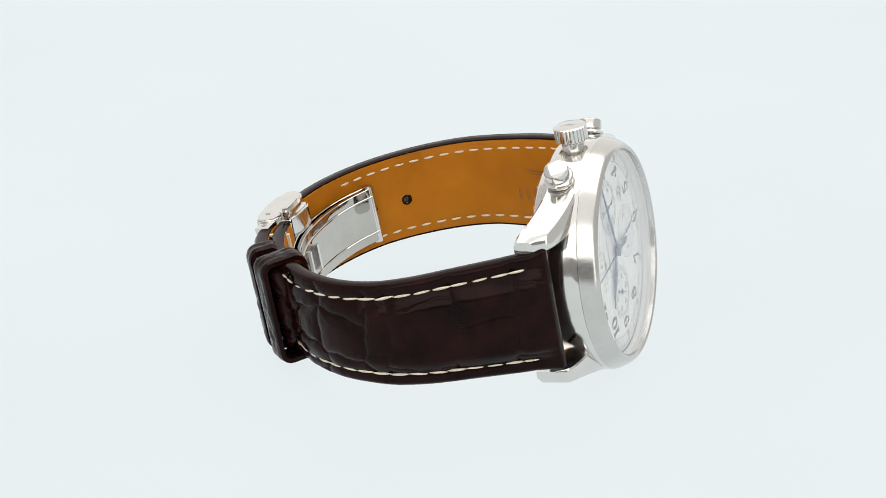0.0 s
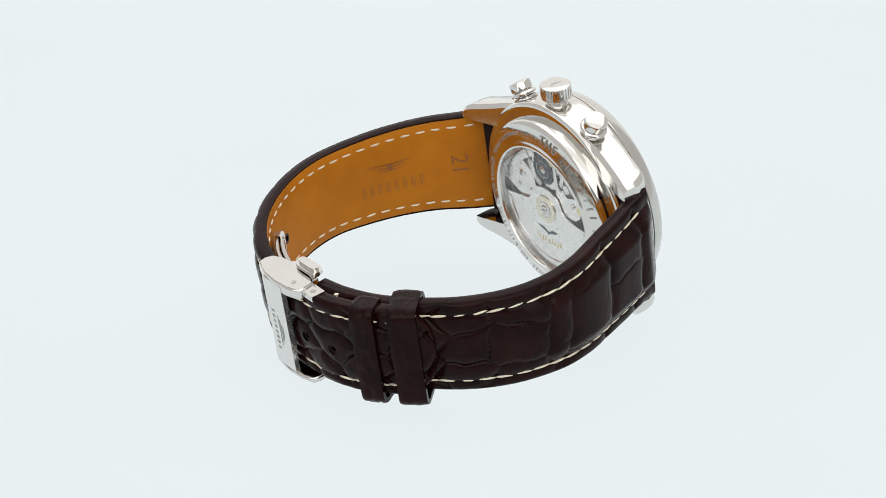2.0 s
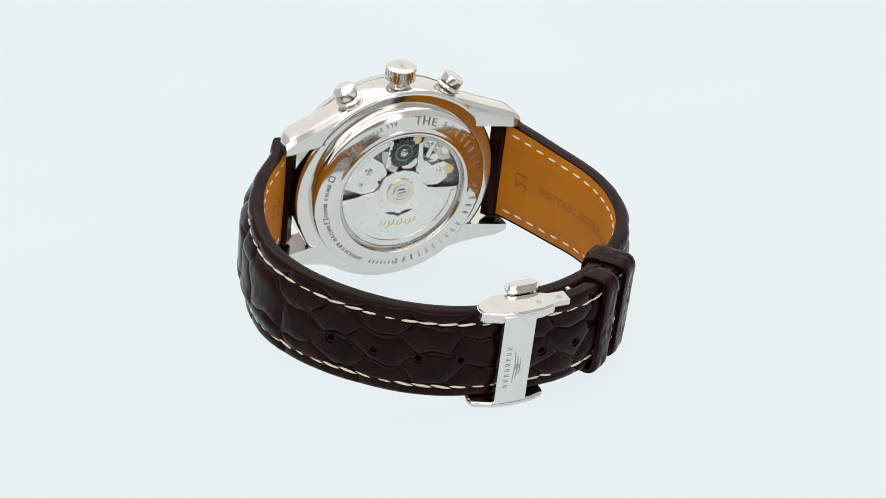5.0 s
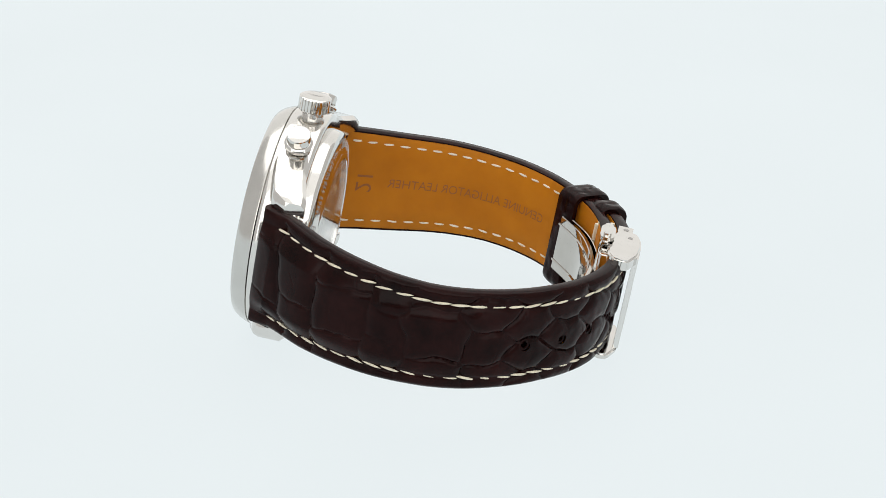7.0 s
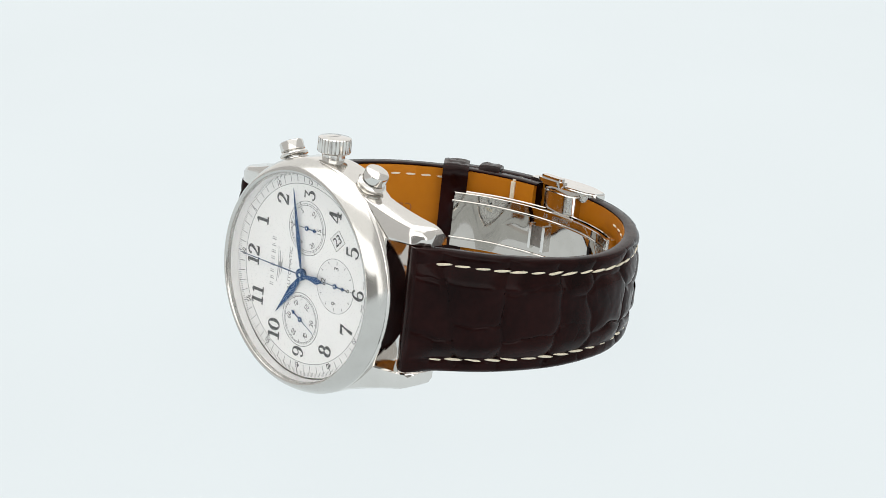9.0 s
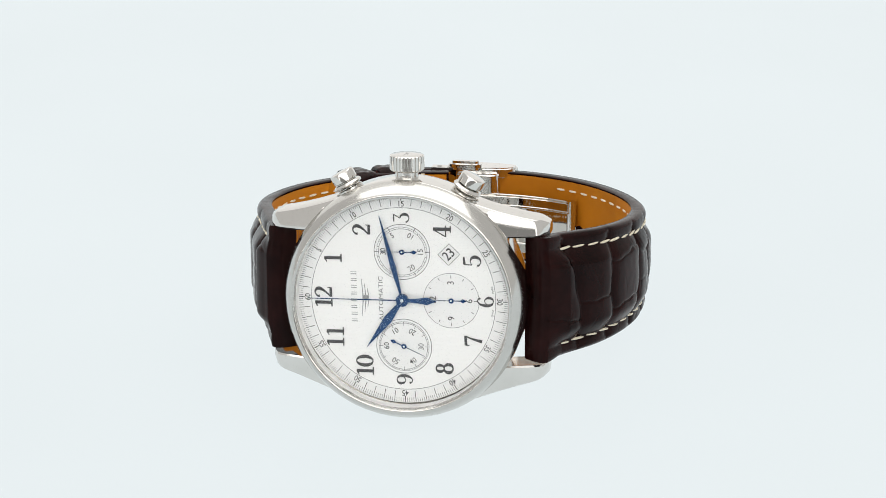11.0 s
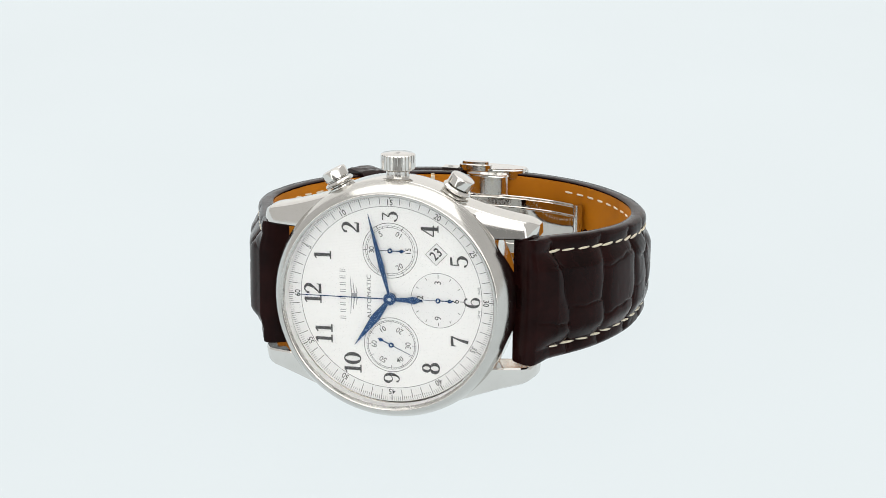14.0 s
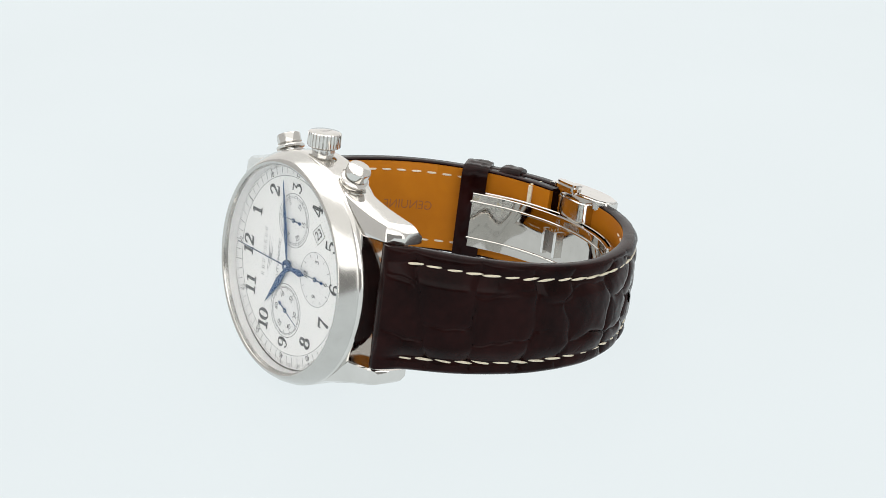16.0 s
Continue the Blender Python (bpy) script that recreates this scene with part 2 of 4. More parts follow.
# case: turned middle with four lugs
def make_case():
    bm = revolve([(16.6, -7.3), (18.7, -7.3), (19.25, -7.22), (19.55, -7.0), (19.72, -6.6), (19.8, -5.8), (19.82, -3.6), (19.78, -1.6), (19.7, -0.9), (19.5, -0.6), (17.0, -0.6), (16.6, -3.0)], 160, close=True)
    case = wpart("case", bm, STEEL, "polished round steel middle case", seat=SEAT_METAL)

    def lug(sx, sy):
        secs = []
        for k in range(23):
            f = k / 22
            y = 7.5 + f * 15.5
            g = max(0.0, (y - 7.5) / 16.5)
            xo = 13.2 + 4.72 * (1 - g) ** 1.4
            xi = 10.65
            zt = -0.9 - 2.7 * max(0, (y - 10) / 12.5) ** 1.6
            zb = -6.9 - 2.6 * max(0, (y - 12) / 11.0) ** 1.4
            c = 0.75
            q = max(0.0, (y - 20.6) / 2.4)
            zt -= 1.9 * q ** 3
            zb += 0.3 * q ** 3
            xo -= 0.75 * q ** 2
            ring = [(xi, zb), (xi, zt - 0.25), (xi + 0.25, zt), (xo - c * 1.3, zt - 0.05), (xo - 0.3, zt - c * 0.6), (xo, zt - c * 1.5), (xo, zb + c), (xo - c, zb)]
            secs.append([(sx * x, sy * y, z) for x, z in ring])
        b = loft(secs)
        return soften(b, 0.22, 3, 28)

    for sx in (1, -1):
        for sy in (1, -1):
            part("lug", lug(sx, sy), STEEL, case, angle=30)
    return case


case = make_case()


def bezel_profile():
    """Outer line of the bezel: a full soft round from the glass down to the middle case."""
    line = spline([(17.62, 2.34), (17.85, 2.44), (18.15, 2.36), (18.6, 1.92), (19.08, 1.15), (19.45, 0.3), (19.66, -0.3), (19.72, -0.57)], 26)
    return [(17.45, -0.58), (17.45, 2.15)] + [(float(r), float(z)) for r, z in line]


bezel = wpart("bezel", revolve(bezel_profile(), 160, close=True), BEZEL_STEEL, "smooth rounded polished steel bezel", 60, SEAT_METAL)
wpart("inner_ring", revolve([(17.44, 0.03), (17.44, 1.45), (17.36, 1.45), (17.32, 0.3), (17.30, 0.03)], 128, close=True), SILVER, "sloping silvered inner ring", seat=SEAT_METAL)
crystal = wpart("crystal", revolve([(0, 1.62), (17.38, 1.5), (17.42, 2.1), (17.1, 2.36), (12, 2.62), (6, 2.76), (0, 2.8)], 96), GLASS, "clear slightly domed watch glass", 30, SEAT_METAL)
crystal.visible_shadow = False

# dial with its prints
dial = wpart("dial", revolve([(0, 0), (17.4, 0), (17.4, -0.4), (0, -0.4)], 128), DIAL, "silver-white dial with fine barleycorn pattern", seat=SEAT)


def disc(r, z0, z1, at, n=72):
    return revolve([(0, z0), (r, z0), (r, z1), (0, z1)], n, Matrix.Translation((*at, 0)))


def ring_bm(r0, r1, z0, z1, at=(0, 0), n=96):
    return revolve([(r0, z0), (r1, z0), (r1, z1), (r0, z1)], n, Matrix.Translation((*at, 0)), close=True)


def tick(bm, r0, r1, deg, w, at=(0, 0), z=0.02, t=0.012):
    a = radians(90 - deg)
    c, s = math.cos(a), math.sin(a)
    pts = [(at[0] + r * c - o * s, at[1] + r * s + o * c) for r, o in ((r0, -w), (r1, -w), (r1, w), (r0, w))]
    prism(pts, z, z + t, bm)


part("minute_ring", ring_bm(15.15, 17.38, 0.004, 0.022), SILVER, dial, "plain silver ring of the minute scale")
part("scale_line", ring_bm(15.08, 15.16, 0.006, 0.030), INK_FINE, dial, "thin grey circle")
bm = bmesh.new()
for i in range(300):
    main = i % 25 == 0
    second = i % 5 == 0
    r0 = 16.3 if main else (15.5 if second else 16.55)
    tick(bm, r0, 17.25, i * 1.2, 0.07 if main else (0.045 if second else 0.026), z=0.022)
part("minute_track", bm, INK, dial, "fine dark second and fifth-second marks", kind="stuff")
for k in range(12):
    deg = (k + 1) * 30
    a = radians(90 - deg)
    part("minute_number", text_bm(str((k + 1) * 5), 0.95, -deg, (15.72 * math.cos(a), 15.72 * math.sin(a)), 0.024, weight=0.012, squeeze=0.88), INK, dial)

# numerals drawn with swelling strokes
DIGITS = {
    "1": [[(0.02, 0.03, .17), (0.02, 0.97, .17)], [(-0.2, 0.035, .07), (0.24, 0.035, .07)], [(0.02, 0.96, .07), (-0.2, 0.84, .05)]],
    "2": [[(-.22, .70, .13), (-.22, .82, .09), (-.04, .96, .06), (.16, .88, .15), (.2, .68, .18), (.04, .4, .10), (-.24, .1, .05)], [(-.26, .075, .15), (.27, .075, .13)], [(.25, .05, .06), (.27, .26, .04)]],
    "3": [[(-.22, .94, .07), (.22, .94, .06)], [(.21, .94, .05), (-.02, .56, .05)], [(-.02, .56, .05), (.15, .5, .1), (.23, .28, .18), (.13, .07, .09), (-.06, .03, .05), (-.22, .14, .09), (-.24, .22, .12)]],
    "4": [[(.10, .98, .05), (-.3, .29, .05)], [(-.3, .29, .06), (.32, .29, .06)], [(.12, .02, .18), (.12, .98, .18)], [(-.06, .03, .06), (.3, .03, .06)]],
    "5": [[(-.17, .92, .14), (.24, .96, .09)], [(-.18, .95, .05), (-.2, .52, .05)], [(-.2, .52, .05), (0, .6, .05), (.2, .5, .14), (.24, .3, .18), (.13, .08, .1), (-.06, .03, .05), (-.22, .14, .09), (-.24, .22, .12)]],
    "6": [[(.2, .80, .13), (.14, .92, .07), (0, .97, .05), (-.17, .82, .1), (-.25, .5, .18), (-.21, .18, .14), (-.04, .03, .05), (.15, .07, .09), (.23, .27, .16), (.16, .48, .08), (.0, .55, .04), (-.18, .42, .04)]],
    "7": [[(-.27, .91, .15), (.27, .93, .13)], [(.25, .95, .05), (.08, .5, .10), (-.04, .02, .18)], [(-.26, .9, .05), (-.27, .72, .04)]],
}


def loop(cx, cy, rx, ry, thin, thick):
    return [(cx + rx * math.cos(2 * math.pi * i / 24), cy + ry * math.sin(2 * math.pi * i / 24), thin + (thick - thin) * abs(math.cos(2 * math.pi * i / 24)) ** 1.5) for i in range(25)]


DIGITS["0"] = [loop(0, .5, .25, .46, .05, .19)]
DIGITS["8"] = [loop(0, .74, .18, .22, .06, .15), loop(0, .27, .23, .25, .06, .18)]
DIGITS["9"] = [[(-x, 1 - y, w) for x, y, w in s] for s in DIGITS["6"]]


def numeral_bm(body, height, at, z=0.0, thick=0.10):
    bm = bmesh.new()
    wide = 0.60 * height
    x0 = at[0] - wide * (len(body) - 1) / 2
    for k, ch in enumerate(body):
        for n_s, stroke in enumerate(DIGITS[ch]):
            pts = spline(stroke, 2 if len(stroke) == 2 else len(stroke) * 4)
            left, right = [], []
            for i, (x, y, w) in enumerate(pts):
                d = pts[min(i + 1, len(pts) - 1)][:2] - pts[max(i - 1, 0)][:2]
                d = d / (np.linalg.norm(d) + 1e-9)
                c = np.array((x, y - 0.5)) * height + np.array((x0 + k * wide, at[1]))
                o = np.array((-d[1], d[0])) * w * height / 2
                left.append(c + o)
                right.append(c - o)
            top = z + thick + 0.002 * n_s
            vs = [[bm.verts.new((*p, h)) for p in side] for side in (left, right) for h in (z, top)]
            for i in range(len(pts) - 1):
                bm.faces.new((vs[1][i], vs[1][i + 1], vs[3][i + 1], vs[3][i]))
                bm.faces.new((vs[0][i], vs[0][i + 1], vs[1][i + 1], vs[1][i]))
                bm.faces.new((vs[3][i], vs[3][i + 1], vs[2][i + 1], vs[2][i]))
            for e in (0, -1):
                bm.faces.new((vs[0][e], vs[1][e], vs[3][e], vs[2][e]))
    return bm


for h in range(1, 13):
    a = radians(90 - h * 30)
    r = 13.15 if h not in (3, 6, 9) else 13.45
    at = [r * math.cos(a), r * math.sin(a)]
    if h == 9:
        at[0] = -13.5
    part("numeral", numeral_bm(str(h), 2.95 if h not in (3, 6, 9) else 2.7, at, 0.004), INK, dial, angle=60)

# three subdials
SUBS = ((7.85, 0.0), (0.0, -7.9), (-7.85, 0.0))
for k, at in enumerate(SUBS):
    sub = part("subdial", disc(4.55, 0.003, 0.030, at), SUBDIAL, dial, "slightly sunk plain silver counter")
    if k == 0:
        rings = ((4.50, 4.58), (3.78, 3.84), (4.08, 4.13))
    elif k == 1:
        rings = ((4.50, 4.56),)
    else:
        rings = ((4.50, 4.58), (3.86, 3.92), (4.10, 4.14))
    bm = bmesh.new()
    for r0, r1 in rings:
        join(bm, ring_bm(r0, r1, 0.026, 0.042, at, 72))
    if k == 0:
        for i in range(30):
            tick(bm, 3.84, 4.5 if i % 5 == 0 else 4.12, i * 12, 0.05 if i % 5 == 0 else 0.03, at, 0.030)
    elif k == 1:
        for i in range(12):
            tick(bm, 3.75 if i % 3 else 3.65, 4.2, i * 30, 0.05, at, 0.030)
    else:
        for i in range(60):
            tick(bm, 3.92 if i % 5 else 3.45, 4.13, i * 6, 0.025 if i % 5 else 0.035, at, 0.030)
    part("counter_marks", bm, INK, dial, "printed circles and marks of a counter", kind="stuff")
    numbers = {0: (5, 10, 15, 20, 25, 30), 1: (3, 6, 9, 12), 2: (10, 20, 30, 40, 50, 60)}[k]
    for v in numbers:
        deg = v * 360 / {0: 30, 1: 12, 2: 60}[k]
        a = radians(90 - deg)
        r = {0: 3.05, 1: 2.95, 2: 2.85}[k]
        turn = 0 if k == 1 else (-deg if not 90 <= deg % 360 <= 270 else 180 - deg)
        part("counter_number", text_bm(str(v), 0.92 if k != 1 else 1.12, turn, (at[0] + r * math.cos(a), at[1] + r * math.sin(a)), 0.030, weight=0.003, squeeze=0.92), INK, dial)

# date window, words and the plain bars of the maker's name
dm = Matrix.Translation((7.6, -7.65, 0)) @ Matrix.Rotation(radians(-45), 4, "Z")
bm = prism([(-1.28, -1.18), (1.28, -1.18), (1.28, 1.18), (-1.28, 1.18)], 0.004, 0.02, m=dm)
part("date_window", bm, PAPER, dial, "white date disc in a square window")
bm = bmesh.new()
for x0, x1, y0, y1 in ((-1.36, 1.36, 1.18, 1.27), (-1.36, 1.36, -1.27, -1.18), (-1.36, -1.28, -1.18, 1.18), (1.28, 1.36, -1.18, 1.18)):
    prism([(x0, y0), (x1, y0), (x1, y1), (x0, y1)], 0.004, 0.06, bm, dm)
part("date_frame", bm, PLATE_STEEL, dial)
part("date_number", text_bm("23", 1.6, -45, (7.6, -7.65), 0.022, weight=0.02, squeeze=0.86), INK, dial)
part("dial_word", text_bm("AUTOMATIC", 0.72, 0, (0.05, 3.6), 0.004, squeeze=1.28), INK_FINE, dial)
for word, deg in (("SWISS", 187.5), ("MADE", 172.5)):
    a = radians(90 - deg)
    part("dial_word", text_bm(word, 0.34, 180 - deg, (14.75 * math.cos(a), 14.75 * math.sin(a)), 0.004), INK_FINE, dial)


def name_bars(width, height, at, z, turn=0, thick=0.015, count=8):
    """Plain bars in place of a name: two thin bars a letter."""
    bm = bmesh.new()
    m = Matrix.Translation((*at, 0)) @ Matrix.Rotation(radians(turn), 4, "Z")
    pitch = width / count
    for i in range(count):
        x = -width / 2 + (i + 0.5) * pitch
        for o, w in ((-0.14, 0.06), (0.16, 0.04)):
            a, b = x + pitch * (o - w), x + pitch * (o + w)
            prism([(a, -height / 2), (b, -height / 2), (b, height / 2), (a, height / 2)], z, z + thick, bm, m)
    return bm


def wing_bars(span, at, z, thick=0.02, flip=1, turn=0):
    """A plain winged shape: stepped bars either side of a small block."""
    bm = bmesh.new()
    m = Matrix.Translation((*at, 0)) @ Matrix.Rotation(radians(turn), 4, "Z")
    for s in (-1, 1):
        for k in range(3):
            x0, x1 = s * span * 0.07, s * span * (0.5 - 0.12 * k)
            y = (0.07 - 0.075 * k) * span * flip
            h = 0.014 * span
            prism([(x0, y - h), (x1, y - h * 0.2 + 0.03 * span * flip), (x1, y + h * 0.6 + 0.03 * span * flip), (x0, y + h)][::s], z, z + thick, bm, m)
    w = span * 0.065
    prism([(-w, -w * 1.3), (w, -w * 1.3), (w, w * 1.3), (-w, w * 1.3)], z, z + thick, bm, m)
    return bm


part("maker_name", name_bars(9.0, 0.98, (0.25, 8.05), 0.004), INK_PALE, dial, "plain grey bars for a name")
part("emblem", wing_bars(6.2, (0.1, 6.15), 0.004), INK_PALE, dial, "small grey winged shape")


# hands
def hand_bm(length, width, tail, tail_w, z, at=(0, 0), deg=0.0, thick=0.14, belly=0.5):
    pts = [(0, -tail), (tail_w, -tail * 0.85), (0.25 * width, 0), (width * 0.7, length * belly * 0.55), (width, length * belly), (0.10, length * 0.93), (0.03, length)]
    outline = pts + [(-x, y) for x, y in pts[::-1] if x > 0]
    bm = prism(outline[::-1], z, z + thick)
    bmesh.ops.recalc_face_normals(bm, faces=bm.faces)
    soften(bm, 0.04, 1, 60)
    bm.transform(Matrix.Translation((*at, 0)) @ Matrix.Rotation(radians(-deg), 4, "Z"))
    return bm


wpart("hour_hand", join(hand_bm(10.1, 0.72, 0.6, 0.3, 0.30, deg=-53.0, belly=0.42), disc(1.0, 0.30, 0.46, (0, 0), 40)), BLUED, "leaf-shaped blued steel hour hand", seat=SEAT)
wpart("minute_hand", join(hand_bm(14.3, 0.46, 0.6, 0.3, 0.52, deg=75.8, belly=0.40), disc(0.9, 0.52, 0.68, (0, 0), 40)), BLUED, "leaf-shaped blued steel minute hand", seat=SEAT)
bm = prism([(-0.10, 0), (0.10, 0), (0.05, 15.6), (-0.05, 15.6)], 0.76, 0.86)
prism([(-0.22, 0), (-0.42, -2.8), (-0.62, -4.1), (0, -5.6), (0.62, -4.1), (0.42, -2.8), (0.22, 0)], 0.762, 0.862, bm)
join(bm, disc(1.02, 0.76, 0.92, (0, 0), 40))
sweep = wpart("sweep_seconds_hand", bm, BLUED, "thin blued chronograph hand pointing to twelve", seat=SEAT)
part("hub", disc(0.28, 0.90, 1.0, (0, 0), 24), STEEL, sweep, "small polished pin")
for at, deg, ln in ((SUBS[0], 0, 3.5), (SUBS[1], 0, 3.6), (SUBS[2], 205, 3.75)):
    # slim pointer with a leaf-shaped counterweight
    bm = prism([(-0.05, 0), (0.05, 0), (0.03, ln), (-0.03, ln)], 0.14, 0.2)
    prism([(-0.08, 0), (-0.08, -1.5), (-0.34, -1.9), (0, -2.5), (0.34, -1.9), (0.08, -1.5), (0.08, 0)], 0.142, 0.202, bm)
    bm.transform(Matrix.Translation((*at, 0)) @ Matrix.Rotation(radians(-deg), 4, "Z"))
    join(bm, disc(0.42, 0.13, 0.24, at, 24))
    small = wpart("counter_hand", bm, BLUED, "small dark blue counter hand", seat=SEAT)
    part("hub", disc(0.17, 0.24, 0.28, at, 16), STEEL, small)


# crown and pushers
def along_x(at, deg):
    """Turns z of a turned part to point outwards in the dial's plane."""
    return Matrix.Translation(at) @ Matrix.Rotation(radians(deg), 4, "Z") @ Matrix.Rotation(radians(90), 4, "Y")


def crown_bm():
    bm = bmesh.new()
    teeth, per = 28, 8
    n = teeth * per
    levels = [(0.0, 0.86), (0.15, 0.97), (0.35, 1.0), (2.5, 1.0), (2.62, 0.98), (2.7, 0.93)]
    rings = []
    for h, k in levels:
        ring = []
        for i in range(n):
            ph = (i % per) / per
            notch = (0.0 if ph < 0.2 else 0.20) if 0.3 < h < 2.6 else 0.12
            r = 2.8 * k - 0.20 + notch
            a = 2 * math.pi * i / n
            ring.append(bm.verts.new((r * math.cos(a), r * math.sin(a), h)))
        rings.append(ring)
    for a, b in zip(rings, rings[1:]):
        for i in range(n):
            j = (i + 1) % n
            bm.faces.new((a[i], a[j], b[j], b[i]))
    bm.faces.new(rings[0][::-1])
    last = rings[-1]
    mid = [bm.verts.new((v.co.x * 0.5, v.co.y * 0.5, 2.78)) for v in last]
    for i in range(n):
        j = (i + 1) % n
        bm.faces.new((last[i], last[j], mid[j], mid[i]))
    bm.faces.new(mid)
    return bm


CROWN_Z = -4.2
bm = crown_bm()
bm.transform(along_x((20.3, 0, CROWN_Z), 0))
crown = wpart("crown", bm, STEEL, "fluted polished steel winding crown", 30)
part("tube", revolve([(0, 0), (1.9, 0), (1.9, 1.6), (0, 1.6)], 40, along_x((19.1, 0, CROWN_Z), 0)), STEEL_SATIN, crown)
bm = wing_bars(3.0, (0, 0), 0, 0.05)
bm.transform(along_x((23.04, 0, CROWN_Z), 0))
part("emblem", bm, ENGRAVED, crown, "faint raised winged shape")
for s in (1, -1):
    deg = s * 29.0
    a = radians(deg)
    m = along_x((0, 0, -4.2), deg)
    cap = revolve([(0, 20.85), (1.85, 20.85), (2.05, 21.0), (2.05, 22.25), (1.95, 22.48), (1.6, 22.64), (0, 22.72)], 48, m)
    pusher = wpart("pusher", cap, STEEL, "round polished steel chronograph pusher", 30)
    part("collar", revolve([(0, 19.9), (2.1, 19.9), (2.38, 20.05), (2.45, 20.3), (2.2, 20.62), (1.9, 20.75), (0, 20.75)], 48, m), STEEL, pusher, angle=30)
    part("collar", revolve([(0, 19.2), (1.9, 19.2), (2.2, 19.35), (2.2, 19.6), (1.9, 19.75), (0, 19.75)], 48, m), STEEL, pusher, angle=30)
    part("stem", revolve([(0, 17.6), (1.7, 17.6), (1.7, 19.2), (1.45, 19.3), (1.45, 21), (0, 21)], 40, m), STEEL_SATIN, pusher, angle=30)

# caseback with window and movement
back = wpart("caseback", revolve([(12.3, -8.2), (12.3, -10.2), (12.42, -10.36), (12.7, -10.42), (13.1, -10.36), (13.4, -10.2), (13.7, -10.12), (15.2, -9.72), (16.3, -9.36), (16.75, -9.1), (16.98, -8.7), (17.1, -7.9), (17.15, -7.1), (16.0, -7.1)], 160, close=True), STEEL, "polished steel caseback ring around a window", 40, SEAT_METAL)
pane = part("window", revolve([(0, -10.32), (12.28, -10.25), (12.28, -9.75), (0, -9.75)], 96), GLASS, back, "clear round glass")
pane.visible_shadow = False


def on_slope(bm, r, deg):
    """Lays a flat sign on the sloping back ring, read from outside."""
    bm.transform(Matrix.Rotation(radians(deg), 4, "Z") @ Matrix.Translation((0, r, -9.88)) @ Matrix.Rotation(radians(14.5), 4, "X") @ Matrix.Rotation(radians(180), 4, "Y"))
    return bm


# engraved words on the back ring; names stand as plain bars
def round_word(body, size, first, step, inward=False):
    """A word along the ring, letter by letter from an angle onwards."""
    bm = bmesh.new()
    deg = first
    for ch in body:
        if ch != " ":
            if ch == "|":
                b = name_bars(size * 0.5, size, (0, 0), -0.02, 180 if inward else 0, 0.06, 1)
            else:
                b = text_bm(ch, size, 180 if inward else 0, (0, 0), -0.02, 0.06, 0.01)
            join(bm, on_slope(b, 15.05, deg - 90))
        deg += step * (0.55 if ch in " I" else 1.0)
    return bm


part("engraved_word", round_word("THE", 1.6, 7, 6.4), ETCHED, back, "engraved capital letters")
part("engraved_mark", round_word("||||||||", 1.55, 29, 6.4), ETCHED, back, "engraved bars for a name")
part("engraved_mark", round_word("||||||", 1.55, 84, 6.2), ETCHED, back, "engraved bars for a name")
part("engraved_mark", round_word("||||||||||", 1.55, 125, 6.0), ETCHED, back, "engraved bars for a name")
for word, first in (("ALL STAINLESS STEEL", -10), ("SWISS MADE", -76), ("WATER RESISTANT", -111), ("|||||||", -160)):
    part("engraved_word", round_word(word, 0.72, first, -3.1, True), ETCHED, back, "small engraved capital letters" if "|" not in word else "small engraved bars")
for deg in (-70.5, -105.0):
    b = ring_bm(0.62, 0.78, -0.02, 0.04, n=4)
    b.transform(Matrix.Rotation(radians(45), 4, "Z"))
    part("engraved_mark", on_slope(b, 15.05, deg - 90), ENGRAVED, back, "small engraved square")

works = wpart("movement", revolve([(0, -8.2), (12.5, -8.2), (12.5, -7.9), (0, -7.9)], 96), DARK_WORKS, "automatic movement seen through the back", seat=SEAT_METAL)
part("holding_ring", ring_bm(11.6, 12.28, -9.5, -8.2), PLATE_STEEL, works, "steel ring around the movement")


def sector(r, a0, a1, n=40):
    return [(r * math.cos(radians(a0 + (a1 - a0) * i / n)), r * math.sin(radians(a0 + (a1 - a0) * i / n))) for i in range(n + 1)]


# rotor: half disc towards 9 with a rounded middle
out = sector(11.5, 92, 268) + [(-0.3, -10.6), (0.2, -7.0), (0.4, -5.2), (1.2, -4.3), (3.0, -3.6), (4.0, -2.2), (4.4, 0), (4.0, 2.2), (3.0, 3.6), (1.2, 4.3), (0.2, 5.4), (-0.2, 7.0), (-0.5, 10.6)]
rotor = part("rotor", soften(prism(out, -9.25, -8.95), 0.08, 1, 50), ROTOR_STEEL, works, "striped steel winding rotor")
part("rotor_rim", prism(sector(11.5, 96, 264) + sector(10.4, 264, 96), -9.42, -9.26), STEEL_SATIN, works)
part("bearing", ring_bm(1.6, 2.7, -9.5, -9.26, n=24), PALE, works, "pale gilt bearing ring")
part("bearing_ring", ring_bm(0.9, 1.45, -9.55, -9.26, n=40), STEEL, works)


def screw(at, r, z, turn):
    s = part("screw", revolve([(0, z), (r * 0.85, z), (r, z + 0.08), (r, z + 0.3), (0, z + 0.3)], 28, Matrix.Translation((*at, 0))), STEEL, works, "slotted steel screw")
    part("slot", prism([(-r * 0.85, -r * 0.13), (r * 0.85, -r * 0.13), (r * 0.85, r * 0.13), (-r * 0.85, r * 0.13)], z - 0.012, z + 0.02, m=Matrix.Translation((*at, 0)) @ Matrix.Rotation(radians(turn), 4, "Z")), DARK_WORKS, works)
    return s


screw((0, 0), 0.85, -9.66, 80)
